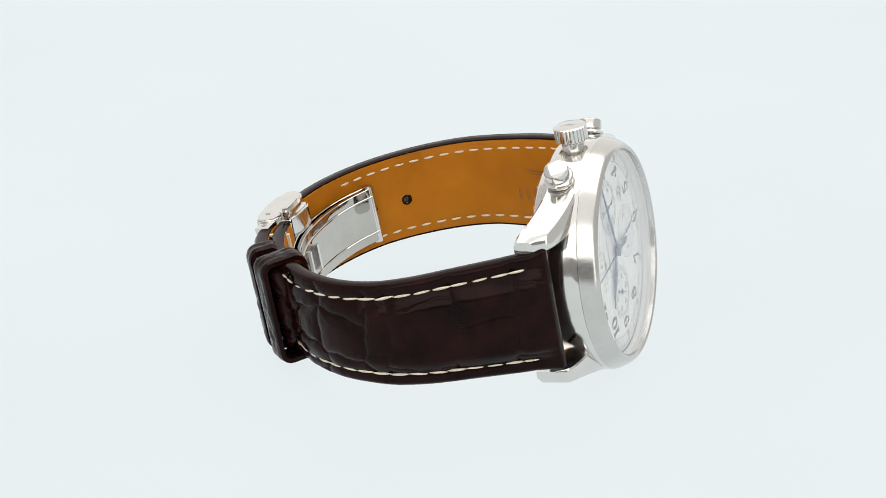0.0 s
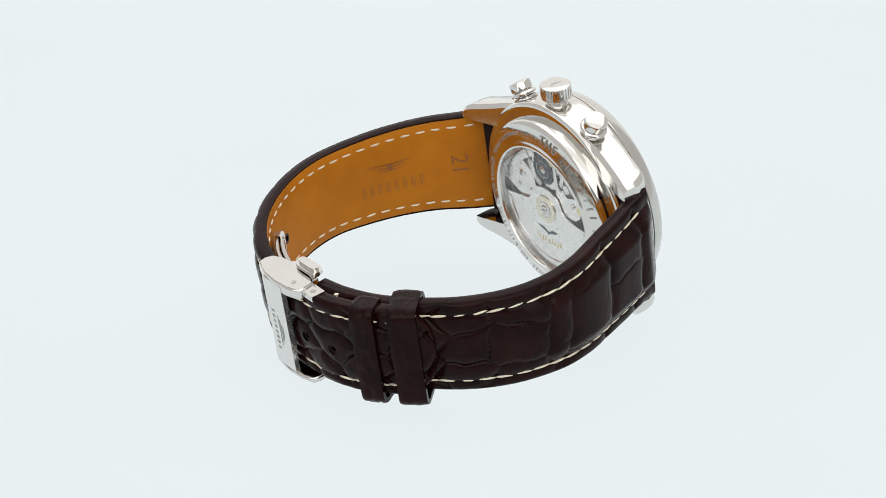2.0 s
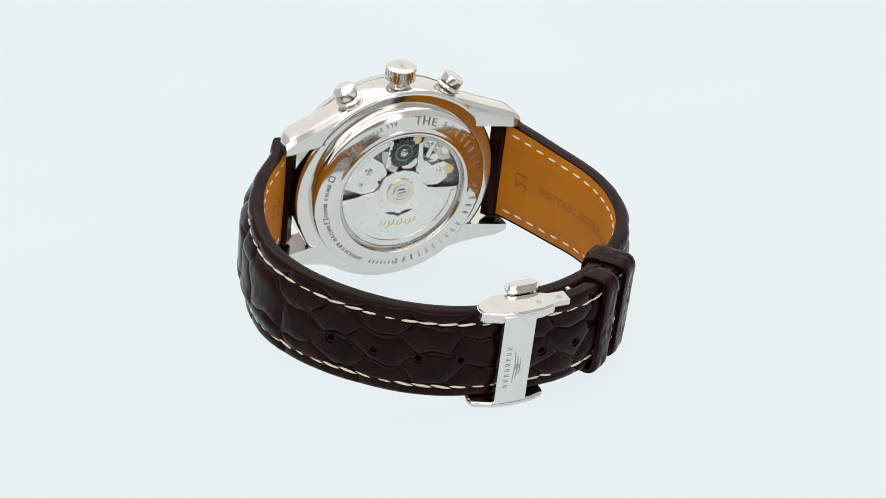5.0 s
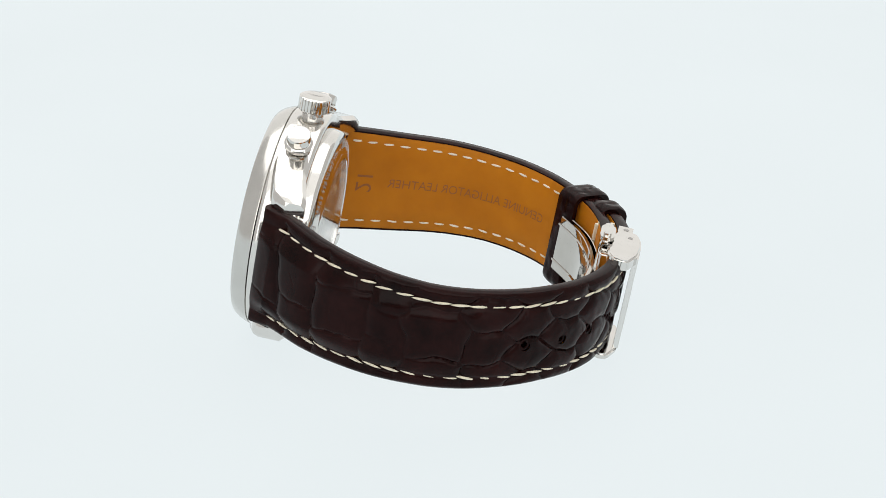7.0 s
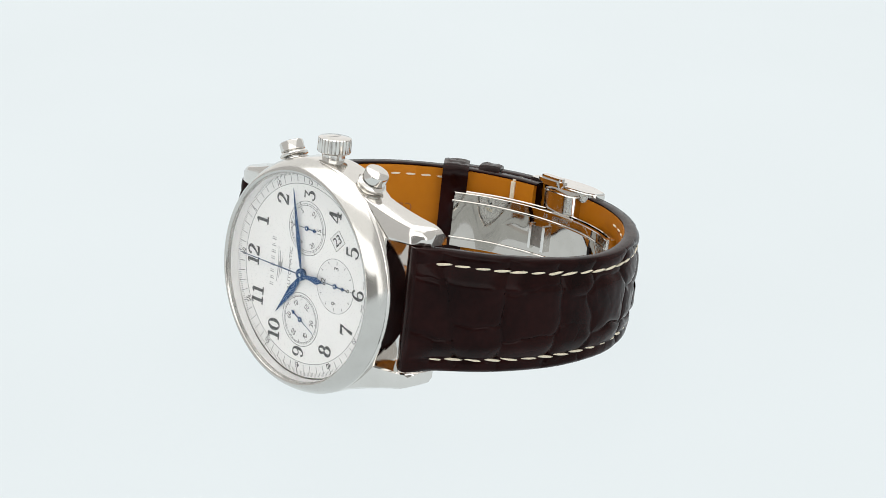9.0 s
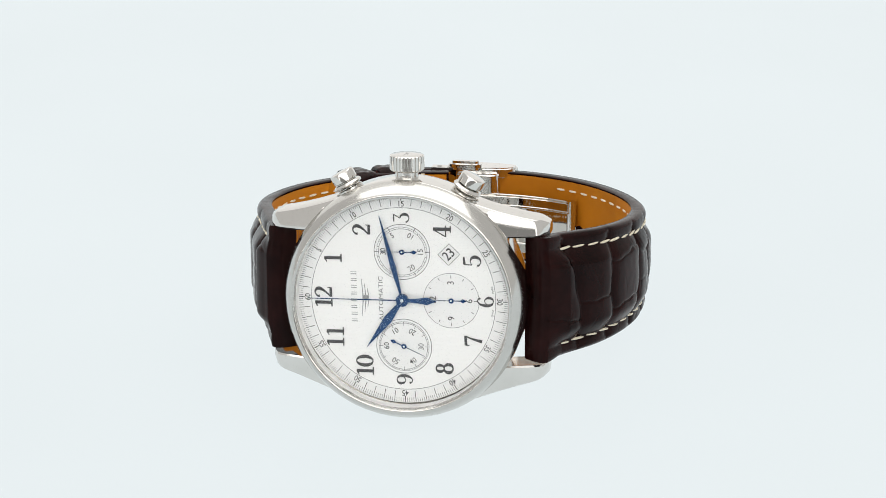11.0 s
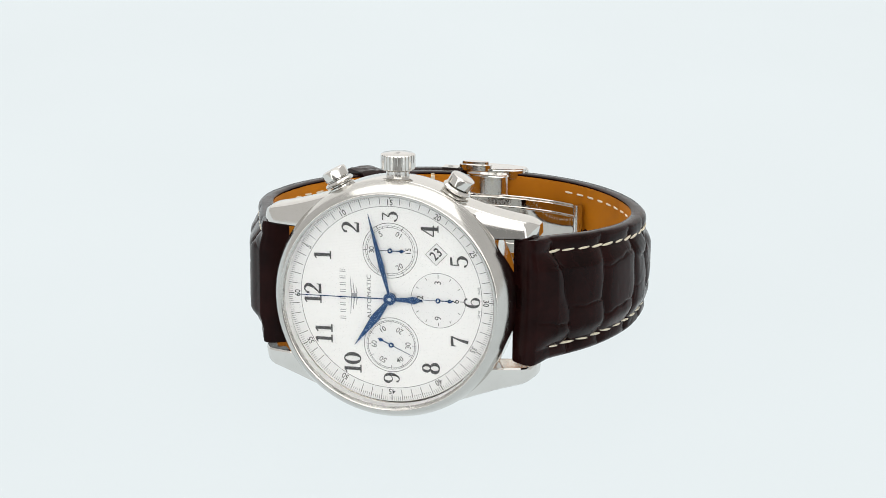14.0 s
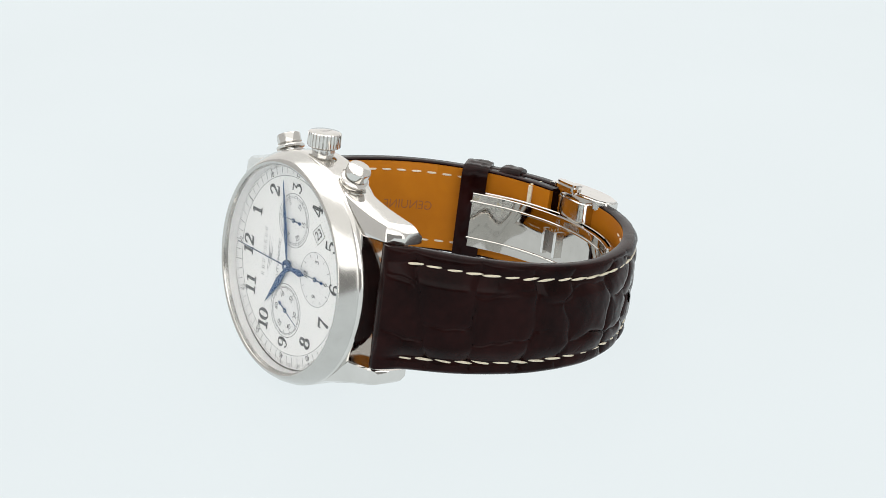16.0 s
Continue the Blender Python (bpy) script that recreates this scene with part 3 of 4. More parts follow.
# bridges in the open half
part("bridge", soften(prism(sector(11.45, -80, -38) + [(7.4, -5.6), (6.2, -3.9), (4.4, -3.0), (2.5, -3.0), (0.2, -4.2), (0.2, -7.5)], -8.8, -8.3), 0.1, 1, 50), ROTOR_STEEL, works, "broad bright steel bridge")
part("bridge", soften(prism([(1.4, 9.3), (4.2, 9.7), (5.0, 8.2), (4.4, 6.0), (5.6, 4.7), (4.6, 2.9), (2.5, 3.0), (0.2, 4.2), (0.2, 7.6)][::-1], -8.75, -8.3), 0.1, 1, 50), ROTOR_STEEL, works, "broad bright steel bridge")
part("bridge", soften(prism([(5.4, 9.9), (7.4, 8.6), (7.0, 6.6), (5.8, 6.9), (5.2, 8.2)], -8.65, -8.3), 0.1, 1, 50), PLATE_STEEL, works, "small steel bridge")
part("bridge", soften(prism([(9.0, -6.4), (10.4, -4.6), (10.9, -2.4), (9.9, -2.6), (8.9, -4.2), (8.3, -5.4)], -8.8, -8.3), 0.1, 1, 50), STEEL, works, "curved steel lever")
part("bridge", soften(prism([(9.4, 4.2), (10.4, 4.6), (8.8, 7.4), (7.0, 9.0), (6.6, 8.2), (8.2, 6.2)], -8.8, -8.3), 0.1, 1, 50), PLATE_STEEL, works, "dark steel lever")
part("bridge", soften(prism(sector(11.4, 20, 55, 12) + sector(9.6, 55, 20, 12), -8.9, -8.3), 0.1, 1, 50), PLATE_STEEL, works, "polished steel rim segment")
part("bridge", soften(prism(sector(11.4, -58, -24, 12) + sector(9.9, -24, -58, 12), -8.9, -8.3), 0.1, 1, 50), STEEL, works, "polished steel rim segment")
part("lever", soften(prism([(5.0, 3.0), (9.6, 2.9), (9.8, 3.6), (6.2, 4.0), (5.2, 4.6)], -8.95, -8.4), 0.08, 1, 50), STEEL, works, "bright steel lever")
part("lever", soften(prism([(5.2, -3.4), (10.6, -2.8), (10.7, -2.2), (5.6, -2.4)], -8.95, -8.4), 0.08, 1, 50), STEEL, works, "bright steel lever")
for i, (x, y) in enumerate(((10.2, -5.6), (10.4, 2.4), (7.6, 8.4), (3.2, 9.6), (6.2, 6.2))):
    part("wheel", prism([(x + (0.95 if k % 2 else 0.78) * math.cos(k * math.pi / 16), y + (0.95 if k % 2 else 0.78) * math.sin(k * math.pi / 16)) for k in range(32)], -8.92 - 0.01 * i, -8.6), GOLD if i % 2 else STEEL_SATIN, works, "small toothed wheel")
for at, r, d in (((4.9, -6.6), 0.72, 30), ((9.3, 5.3), 0.62, 70), ((2.2, -7.9), 0.4, 10), ((6.9, -9.0), 0.4, 50)):
    screw(at, r, -8.98, d)
part("jewel", disc(0.3, -8.9, -8.6, (2.4, -4.3), 20), BLACKENED, works)
part("jewel", disc(0.34, -8.9, -8.6, (8.6, 6.6), 20), GOLD, works, "gilt bushing")
# plates around the toothed wheel
part("bridge", soften(prism([(8.1 + 4.1 * math.cos(radians(a)), 4.1 * math.sin(radians(a))) for a in range(118, 181, 7)] + [(8.1 + 3.0 * math.cos(radians(a)), 3.0 * math.sin(radians(a))) for a in range(180, 117, -7)], -8.72, -8.3), 0.06, 1, 50), STEEL, works, "curved steel cover")
part("bridge", soften(prism([(8.1 + 4.3 * math.cos(radians(a)), 4.3 * math.sin(radians(a))) for a in range(196, 283, 6)] + [(8.1 + 3.1 * math.cos(radians(a)), 3.1 * math.sin(radians(a))) for a in range(280, 195, -6)], -8.86, -8.3), 0.06, 1, 50), PLATE_STEEL, works, "curved steel cover")
part("lever", soften(prism([(6.6, 4.4), (9.9, 5.6), (9.6, 6.3), (6.2, 5.2)], -8.98, -8.5), 0.06, 1, 50), STEEL, works, "bright steel lever")
for at, r in (((7.9, 6.9), 0.5), ((9.0, 4.4), 0.42), ((5.6, 5.6), 0.38), ((3.3, 7.6), 0.45)):
    screw(at, r, -9.05, 40 + 30 * at[0])
# toothed blackened wheel
bm = bmesh.new()
out = []
for i in range(72):
    a = 2 * math.pi * i / 72
    r = 2.85 if i % 4 < 2 else 2.55
    out.append((8.1 + r * math.cos(a), 0.0 + r * math.sin(a)))
prism(out, -9.0, -8.6, bm)
wheel = part("balance_wheel", bm, BLACKENED, works, "blackened toothed wheel with a steel screw")
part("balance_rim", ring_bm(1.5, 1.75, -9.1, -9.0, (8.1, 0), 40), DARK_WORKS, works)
screw((8.1, 0), 0.75, -9.2, 80)
bm = bmesh.new()
for side in (1, -1):
    wing = [(0.12, -0.35), (0.5, 0.12), (1.2, 0.42), (2.0, 0.5), (2.9, 0.42), (2.2, 0.22), (2.35, 0.08), (1.6, -0.02), (1.7, -0.16), (0.9, -0.2), (0.55, -0.5)]
    prism([(side * x, y) for x, y in wing][::side], -9.29, -9.26, bm, Matrix.Translation((-4.6, 0, 0)) @ Matrix.Rotation(radians(-90), 4, "Z"))
prism([(-0.3, -0.75), (0.3, -0.75), (0.18, -0.45), (0.3, -0.1), (-0.3, -0.1), (-0.18, -0.45)], -9.292, -9.258, bm, Matrix.Translation((-4.6, 0, 0)) @ Matrix.Rotation(radians(-90), 4, "Z"))
part("emblem", bm, BLACKENED, works, "small dark winged shape")
# a gilt flourish in place of a script name
bm = bmesh.new()
flow = [(-6.6 + 0.55 * math.sin(k * 0.9) + 0.25 * math.sin(k * 0.37), -3.6 + 7.2 * k / 60 + 0.22 * math.cos(k * 0.9)) for k in range(61)]
for (xa, ya), (xb, yb) in zip(flow, flow[1:]):
    d = Vector((xb - xa, yb - ya)).normalized() * 0.03
    o = Vector((-d.y, d.x)) * (3.2 if xb > xa else 1.6)
    prism([(xa - d.x - o.x, ya - d.y - o.y), (xb + d.x - o.x, yb + d.y - o.y), (xb + d.x + o.x, yb + d.y + o.y), (xa - d.x + o.x, ya - d.y + o.y)], -9.29, -9.26, bm)
part("gilt_mark", bm, GOLD, works, "plain gilt flourish for a script name")


# ---- straps ----
LONG = [(-21.9, -2.3), (-23.6, -4.3), (-25.9, -7.6), (-30.2, -13.0), (-33.5, -19.6), (-35.5, -27.0), (-35.8, -34.8), (-33.6, -42.2), (-28.9, -49.7), (-22.4, -56.0), (-15.1, -60.1), (-8.0, -62.0), (0.0, -62.5), (7.5, -62.0), (14.0, -59.6), (20.0, -55.2), (23.6, -51.0)]
SHORT = [(22.0, -3.8), (23.1, -5.6), (25.0, -9.1), (28.2, -17.8), (30.7, -25.2), (31.4, -32.0), (29.9, -39.4), (26.3, -46.1), (21.2, -51.5), (15.0, -56.0), (8.6, -58.6), (3.2, -59.7)]


class Band:
    """A strap's outer line in the y-z plane, by length, with its taper and sag."""

    def __init__(self, line, side, tip):
        p = spline(line, 600)
        self.p = p
        self.s = np.concatenate([[0], np.cumsum(np.linalg.norm(np.diff(p, axis=0), axis=1))])
        self.length = self.s[-1]
        self.side, self.tip = side, tip

    def at(self, s):
        return np.array([np.interp(s, self.s, self.p[:, 0]), np.interp(s, self.s, self.p[:, 1])])

    def basis(self, s):
        d = self.at(min(s + 0.4, self.length)) - self.at(max(s - 0.4, 0))
        d /= np.linalg.norm(d)
        n = np.array((d[1], -d[0])) * (1 if self.side < 0 else -1)
        return self.at(s), d, n

    def half(self, s):
        w = 10.4 - 1.55 * min(s, 34) / 34 - 0.4 * min(1, max(0, s - 34) / 24)
        left = self.length - s
        if self.tip and left < 7:
            w *= math.sqrt(max(0.0, 1 - ((7 - left) / 7.2) ** 2)) * 0.86 + 0.14
        return w

    def sag(self, s):
        y = self.at(s)[0]
        return 0.004 * y * min(1, s / 25) + 0.75 * min(1, max(0, s - 28) / 30)

    def point(self, s, v, h):
        p, d, n = self.basis(s)
        q = p + n * h
        return Vector((v + self.sag(s), q[0], q[1]))


def scales(band, seed, s, v):
    """Height of the hide: wide flat plates near the case, smaller and plumper staggered ones behind, parted by thin creases."""
    rng = np.random.default_rng(seed)
    sites, u, k = [], -3.0, 0
    while u < band.length + 10:
        f = min(1, max(0, u - 24) / 26)
        long = (10.0 - 2.2 * f) * rng.uniform(0.88, 1.12)
        count = 2 + int(round(2.1 * f + rng.uniform(-0.3, 0.3)))
        wide = 24 / count
        shift = (k % 2) * wide * 0.5 + rng.uniform(-0.16, 0.16) * wide
        for c in range(-1, count + 1):
            sites.append((u + rng.uniform(-0.12, 0.12 + 0.2 * f) * long, -12 + (c + 0.5) * wide + shift + rng.uniform(-0.12, 0.12) * wide, rng.uniform(-1, 1)))
        u += long
        k += 1
    ws = s + 0.55 * np.sin(v * 0.42 + 1.3 * np.sin(s * 0.21 + seed)) + 0.22 * np.sin(v * 1.3 + s * 0.35) + 0.02 * np.sin(v * 3.1 + s * 1.1)
    wv = v + 0.5 * np.sin(s * 0.38 + seed) + 0.2 * np.sin(s * 1.15 + v * 0.4) + 0.02 * np.sin(s * 2.9 + v)
    first, second = np.full(s.shape, 1e6), np.full(s.shape, 1e6)
    tone = np.zeros(s.shape)
    for a, b, r in sites:
        d = np.hypot(ws - a, (wv - b) * (0.62 + 0.95 * np.clip((s - 24) / 26, 0, 1)))
        closer = d < first
        second = np.where(closer, first, np.minimum(second, d))
        tone = np.where(closer, r, tone)
        first = np.where(closer, d, first)
    edge = (second - first) / 2                      # distance to the crease between two plates
    f = np.clip((s - 20) / 28, 0, 1)
    strength = 0.75 + 0.25 * np.sin(s * 0.31 + v * 0.53 + seed)
    crease = (0.22 + 0.05 * f) * np.exp(-(edge / 0.19) ** 1.5) * strength
    valley = (0.2 + 0.02 * f) * np.exp(-(edge / 0.85) ** 2)
    plump = (0.12 + 0.16 * f) * np.clip(edge / 2.4, 0, 1) ** 0.8
    plates = plump + 0.05 * tone * np.clip(edge / 0.8, 0, 1) - valley - crease
    # near the case: whole rows across the strap, each parted once or twice lengthwise
    lines, u = [-2.0], -2.0
    while u < 52:
        u += 9.4 * rng.uniform(0.84, 1.16)
        lines.append(u)
    near, crack, before = np.full(s.shape, 9.0), np.full(s.shape, 9.0), np.full(s.shape, -9.0)
    for k, line in enumerate(lines):
        here = line + rng.uniform(0.35, 0.8) * np.sin(v * rng.uniform(0.14, 0.3) + rng.uniform(0, 6.28)) + 0.16 * np.sin(v * 1.1 + rng.uniform(0, 6.28)) + rng.uniform(-0.14, 0.14) * v
        near = np.minimum(near, np.abs(s - here))
        inside = (s >= before) & (s < here)
        count = 1 + k % 2
        for c in range(count):
            at = -10 + 20 * (c + 0.5 + rng.uniform(-0.18, 0.18)) / count
            path = at + 0.4 * np.sin(s * rng.uniform(0.3, 0.6) + rng.uniform(0, 6.28)) + 0.1 * np.sin(s * 1.9 + k) + rng.uniform(-0.12, 0.12) * (s - line)
            crack = np.where(inside, np.minimum(crack, np.abs(v - path)), crack)
        before = here
    rows = 0.16 * np.clip(near / 3.0, 0, 1) ** 0.7 - 0.26 * np.exp(-(near / 1.0) ** 2) - 0.2 * np.exp(-(near / 0.22) ** 1.5) * strength - 0.06 * np.exp(-(crack / 0.6) ** 2) - 0.2 * np.exp(-(crack / 0.17) ** 1.6) * strength
    g = np.clip((s - 22) / 14, 0, 1)
    g = g * g * (3 - 2 * g)
    wrinkle = 0.05 * np.exp(-(np.sin(s * 0.9 + 1.9 * np.sin(v * 0.33 + seed * 1.7)) / 0.09) ** 2) * np.clip(np.sin(v * 0.8 + s * 0.27 + seed), 0, 1)
    pebble = 0.012 * np.sin(s * 2.9 + 2 * np.sin(v * 0.7 + seed)) * np.sin(v * 0.9 + s * 0.23)
    return rows * (1 - g) + plates * g - wrinkle + pebble * (0.5 + f)


def punch(bm, band, holes, radius):
    """Takes out the faces of a strap's skin round each hole."""
    for s in holes:
        c, up = band.point(s, HOLE_X, 0), band.point(s, HOLE_X, 1)
        up = (up - c).normalized()
        gone = []
        for f in bm.faces:
            d = f.calc_center_median() - c
            if (d - up * d.dot(up)).length < radius and abs(d.dot(up)) < 4:
                gone.append(f)
        bmesh.ops.delete(bm, geom=gone, context="FACES")
    return bm


HOLE_X = -0.7


def make_strap(name, band, seed, label, lining_from, lining_to, holes=()):
    ns, nv = int(band.length / 0.17), 124
    sv = np.linspace(0, band.length, ns)
    tv = np.linspace(-1, 1, nv)
    half = np.array([band.half(s) for s in sv])
    Sg = np.repeat(sv[:, None], nv, 1)
    Vg = half[:, None] * tv[None, :]
    H = scales(band, seed, Sg, Vg)
    pad = np.clip(1 - Sg / 64, 0.12, 1) * 2.0
    inner = np.clip((half[:, None] - 2.0 - np.abs(Vg)) / 3.2, 0, 1)
    H = H * np.clip((half[:, None] - np.abs(Vg)) / 1.2, 0, 1) + pad * (inner * inner * (3 - 2 * inner)) ** 0.8
    H -= 0.16 * np.exp(-((half[:, None] - 2.25 - np.abs(Vg)) / 0.4) ** 2)       # stitching groove
    H -= 0.55 * np.clip((np.abs(Vg) - half[:, None] + 0.8) / 0.8, 0, 1) ** 2      # turned edge
    rows = []
    for i, s in enumerate(sv):
        p, d, n = band.basis(s)
        x0 = band.sag(s)
        fade, calm = min(1.0, s / 1.2), min(1.0, s / 5.0)
        ring = []
        for j in range(nv):
            h = (H[i, j] * calm + (1 - calm) * 0.9) * fade - (1 - fade) * 1.4 * (1 - math.sqrt(1 - (1 - fade) ** 2))
            ring.append((Vg[i, j] + x0, *(p + n * h)))
        under = -1.5 if s > lining_from else -3.6
        lip = min(under, -2.42)
        for v, d_in in ((1, lip + 0.3), (0.985, lip), (0.955, lip), (0.95, under), (-0.005, under), (-0.155, under), (-0.95, under), (-0.955, lip), (-0.985, lip), (-1, lip + 0.3)):
            ring.append((v * half[i] * 0.995 + x0, *(p + n * d_in)))
        rows.append(ring)
    strap = wpart(name, punch(loft(rows), band, holes, 0.86), LEATHER, label, 60)

    # lining slab on the inside
    secs = []
    for s in np.linspace(lining_from, lining_to, 270):
        p, d, n = band.basis(s)
        w = band.half(s) * 0.948
        x0 = band.sag(s)
        secs.append([(x0 + a * w, *(p + n * h)) for a, h in ((1, -1.46), (1, -2.35), (0.985, -2.5), (0.5, -2.55), (-0.005, -2.57), (-0.155, -2.57), (-0.5, -2.55), (-0.985, -2.5), (-1, -2.35), (-1, -1.46), (-0.155, -1.44), (-0.005, -1.44))])
    lining = part("lining", punch(loft(secs), band, holes, 0.86), LINING, strap, "smooth tan leather lining", angle=50)
    return strap, lining


def stitch_mesh(length, r):
    secs = []
    for k in range(7):
        f = k / 6
        y = (f - 0.5) * length
        rr = r * (1 - abs(2 * f - 1) ** 3) + 0.02
        z = -0.10 * (2 * f - 1) ** 2
        secs.append([(rr * math.cos(2 * math.pi * i / 8), y, z + rr * 0.75 * math.sin(2 * math.pi * i / 8)) for i in range(8)])
    b = loft(secs)
    bmesh.ops.scale(b, vec=(MM, MM, MM), verts=b.verts)
    bmesh.ops.recalc_face_normals(b, faces=b.faces)
    me = bpy.data.meshes.new("stitch")
    b.to_mesh(me)
    b.free()
    me.polygons.foreach_set("use_smooth", [True] * len(me.polygons))
    me.materials.append(THREAD)
    return me


STITCH_OUT, STITCH_IN = stitch_mesh(3.45, 0.215), stitch_mesh(2.05, 0.18)
random.seed(4)


def stitch_pose(band, s, v, h, inward, skew):
    p, d, n = band.basis(s)
    o = band.point(s, v, h) * MM
    y = Vector((0, d[0], d[1]))
    z = Vector((0, n[0], n[1])) * (-1 if inward else 1)
    x = y.cross(z)
    r = Matrix((x, y, z)).transposed().to_4x4()
    return Matrix.Translation(o) @ r @ Matrix.Rotation(radians(skew), 4, "Z")


def sew(band, strap, first, last, in_first, in_last, pitch=3.15):
    for side in (1, -1):
        s = first
        while s < last:
            share("stitch", STITCH_OUT, strap, matrix=stitch_pose(band, s, side * (band.half(s) - 2.25), 0.0, False, side * 5 + random.uniform(-4, 4)))
            s += pitch
        s = in_first
        while s < in_last:
            share("stitch", STITCH_IN, strap, matrix=stitch_pose(band, s, side * (band.half(s) - 2.1), -2.58, True, random.uniform(-3, 3)))
            s += pitch


long_band, short_band = Band(LONG, -1, True), Band(SHORT, 1, False)
def s_near(band, y, z):
    d = np.hypot(band.p[:, 0] - y, band.p[:, 1] - z)
    return float(band.s[int(d.argmin())])


def pad_at(s):
    """Height of the padding over the sewn line in the middle of a strap."""
    return min(1.0, max(0.12, 1 - s / 64)) * 2.0


HOLES = [s_near(long_band, y, z) for y, z in ((-29.3, -49.3), (-24.0, -54.8), (-17.9, -58.8), (-11.5, -61.3), (2.6, -62.6), (9.2, -61.5))]
long_strap, long_lining = make_strap("long_strap", long_band, 3, "dark brown alligator strap half with cream stitching", 2.7, long_band.length - 4, HOLES)
short_strap, short_lining = make_strap("short_strap", short_band, 8, "dark brown alligator strap half with cream stitching", 2.7, short_band.length - 0.4)
sew(long_band, long_strap, 5.5, long_band.length - 6, 5.4, 66)
sew(short_band, short_strap, 5.5, short_band.length - 12, 5.4, short_band.length - 20)


def band_matrix(band, s, v=0.0, h=0.0, inward=False):
    return stitch_pose(band, s, v, h, inward, 0)


# eyelets of the punched holes
for s in HOLES:
    part("hole", revolve([(0.62, -2.62), (1.0, -2.6), (1.0, -2.4), (0.95, -1.0), (1.1, pad_at(s) - 0.3), (1.12, pad_at(s) - 0.12), (0.85, pad_at(s) - 0.02), (0.55, pad_at(s) - 0.16), (0.55, pad_at(s) - 0.5)], 24, close=True), LEATHER, long_strap, matrix=band_matrix(long_band, s, HOLE_X, 0.0))


# stamped words on the lining
def stamp(band, bm, s):
    """Bends a flat sign, drawn in its own x-y plane, along the lining."""
    m = band_matrix(band, s, 0.0, -2.56, True)
    back_again = m.inverted()
    for vert in bm.verts:
        x, y, z = vert.co
        vert.co = (back_again @ (band.point(s + y, x, -2.585 - z) * MM)) / MM
    return m, bm


def stamped(name, band, lining, bm, s, label=""):
    m, b = stamp(band, bm, s)
    part(name, b, STAMP, lining, label, m, 60)


def turned(bm, deg, dx=0.0, dy=0.0):
    bm.transform(Matrix.Translation((dx, dy, 0)) @ Matrix.Rotation(radians(deg), 4, "Z"))
    return bm


stamped("stamped_number", long_band, long_lining, turned(text_bm("21", 3.2, thick=0.02), 180), 8.0)
stamped("stamped_number", short_band, short_lining, turned(text_bm("21", 3.2, thick=0.02), 0), 8.0)
stamped("stamped_mark", long_band, long_lining, turned(name_bars(14, 2.4, (0, 0), 0, thick=0.02), -90, -2.2), 22, "stamped bars for a name")
stamped("stamped_mark", long_band, long_lining, turned(wing_bars(9, (0, 0), 0, 0.02), -90, 1.8), 22)
stamped("stamped_lettering", short_band, short_lining, turned(text_bm("GENUINE ALLIGATOR LEATHER", 1.75, thick=0.02), -90), 30)


# leather keepers round both layers
def keeper(y, z, width, tilt, lift, low, label):
    s = s_near(long_band, y, z)
    m = band_matrix(long_band, s)
    w, top = 8.55, 0.75 + lift
    t = 0.8
    prof = []
    for rx, z0, z1 in ((w + t, low - t, top + t), (w, low, top)):
        pts = []
        rad = 1.9 if rx > w else 1.2
        for cx, cz, a0 in ((rx - rad, z1 - rad, 0), (-rx + rad, z1 - rad, 90), (-rx + rad, z0 + rad, 180), (rx - rad, z0 + rad, 270)):
            for k in range(6):
                a = radians(a0 + k * 18)
                pts.append((cx + rad * math.cos(a), cz + rad * math.sin(a)))
        full = []
        for (xa, za), (xb, zb) in zip(pts, pts[1:] + pts[:1]):
            full.append((xa, za, xb, zb, max(1, int(math.hypot(xb - xa, zb - za) / 0.6))))
        prof.append(full)
    # the same number of points on the outside and the inside
    loops = [[], []]
    for (oa, ob, oc, od, n_o), (ia, ib, ic, id_, n_i) in zip(*prof):
        for k in range(n_o):
            f = k / n_o
            loops[0].append((oa + (oc - oa) * f, ob + (od - ob) * f))
            loops[1].append((ia + (ic - ia) * f, ib + (id_ - ib) * f))
    bm = bmesh.new()
    n = len(loops[0])
    seg = 15
    outer, inner = [], []
    for k in range(seg):
        e = 2 * k / (seg - 1) - 1
        yy = e * width / 2
        puff = 0.24 * (1 - e ** 4)
        ring = []
        for i, (x, zz) in enumerate(loops[0]):
            wave = noise.noise(Vector((x * 0.45 + y, yy * 0.9, zz * 0.6 + lift * 9)))
            crease = -0.16 * math.exp(-((noise.noise(Vector((x * 0.30, yy * 0.35 + y, zz * 0.3)))) / 0.06) ** 2)
            h = puff + (0.16 * wave + crease) * (1 - e ** 4)
            d = Vector((x, zz)) - Vector((max(-w + 1, min(w - 1, x)), max(low + 1, min(top - 1, zz))))
            d = d.normalized() if d.length > 1e-6 else Vector((0, 1))
            ring.append(bm.verts.new((x + d.x * h, yy, zz + d.y * h)))
        outer.append(ring)
        inner.append([bm.verts.new((x, yy, zz)) for x, zz in loops[1]])
    for k in range(seg - 1):
        for i in range(n):
            j = (i + 1) % n
            bm.faces.new((outer[k][i], outer[k][j], outer[k + 1][j], outer[k + 1][i]))
            bm.faces.new((inner[k][j], inner[k][i], inner[k + 1][i], inner[k + 1][j]))
    for k in (0, seg - 1):
        for i in range(n):
            j = (i + 1) % n
            bm.faces.new((outer[k][j], outer[k][i], inner[k][i], inner[k][j]))
    return part("keeper", bm, LEATHER, watch, label, SEAT_CASE @ m @ mm(0.4, 0, 0) @ Matrix.Rotation(radians(tilt), 4, "X"), 45)


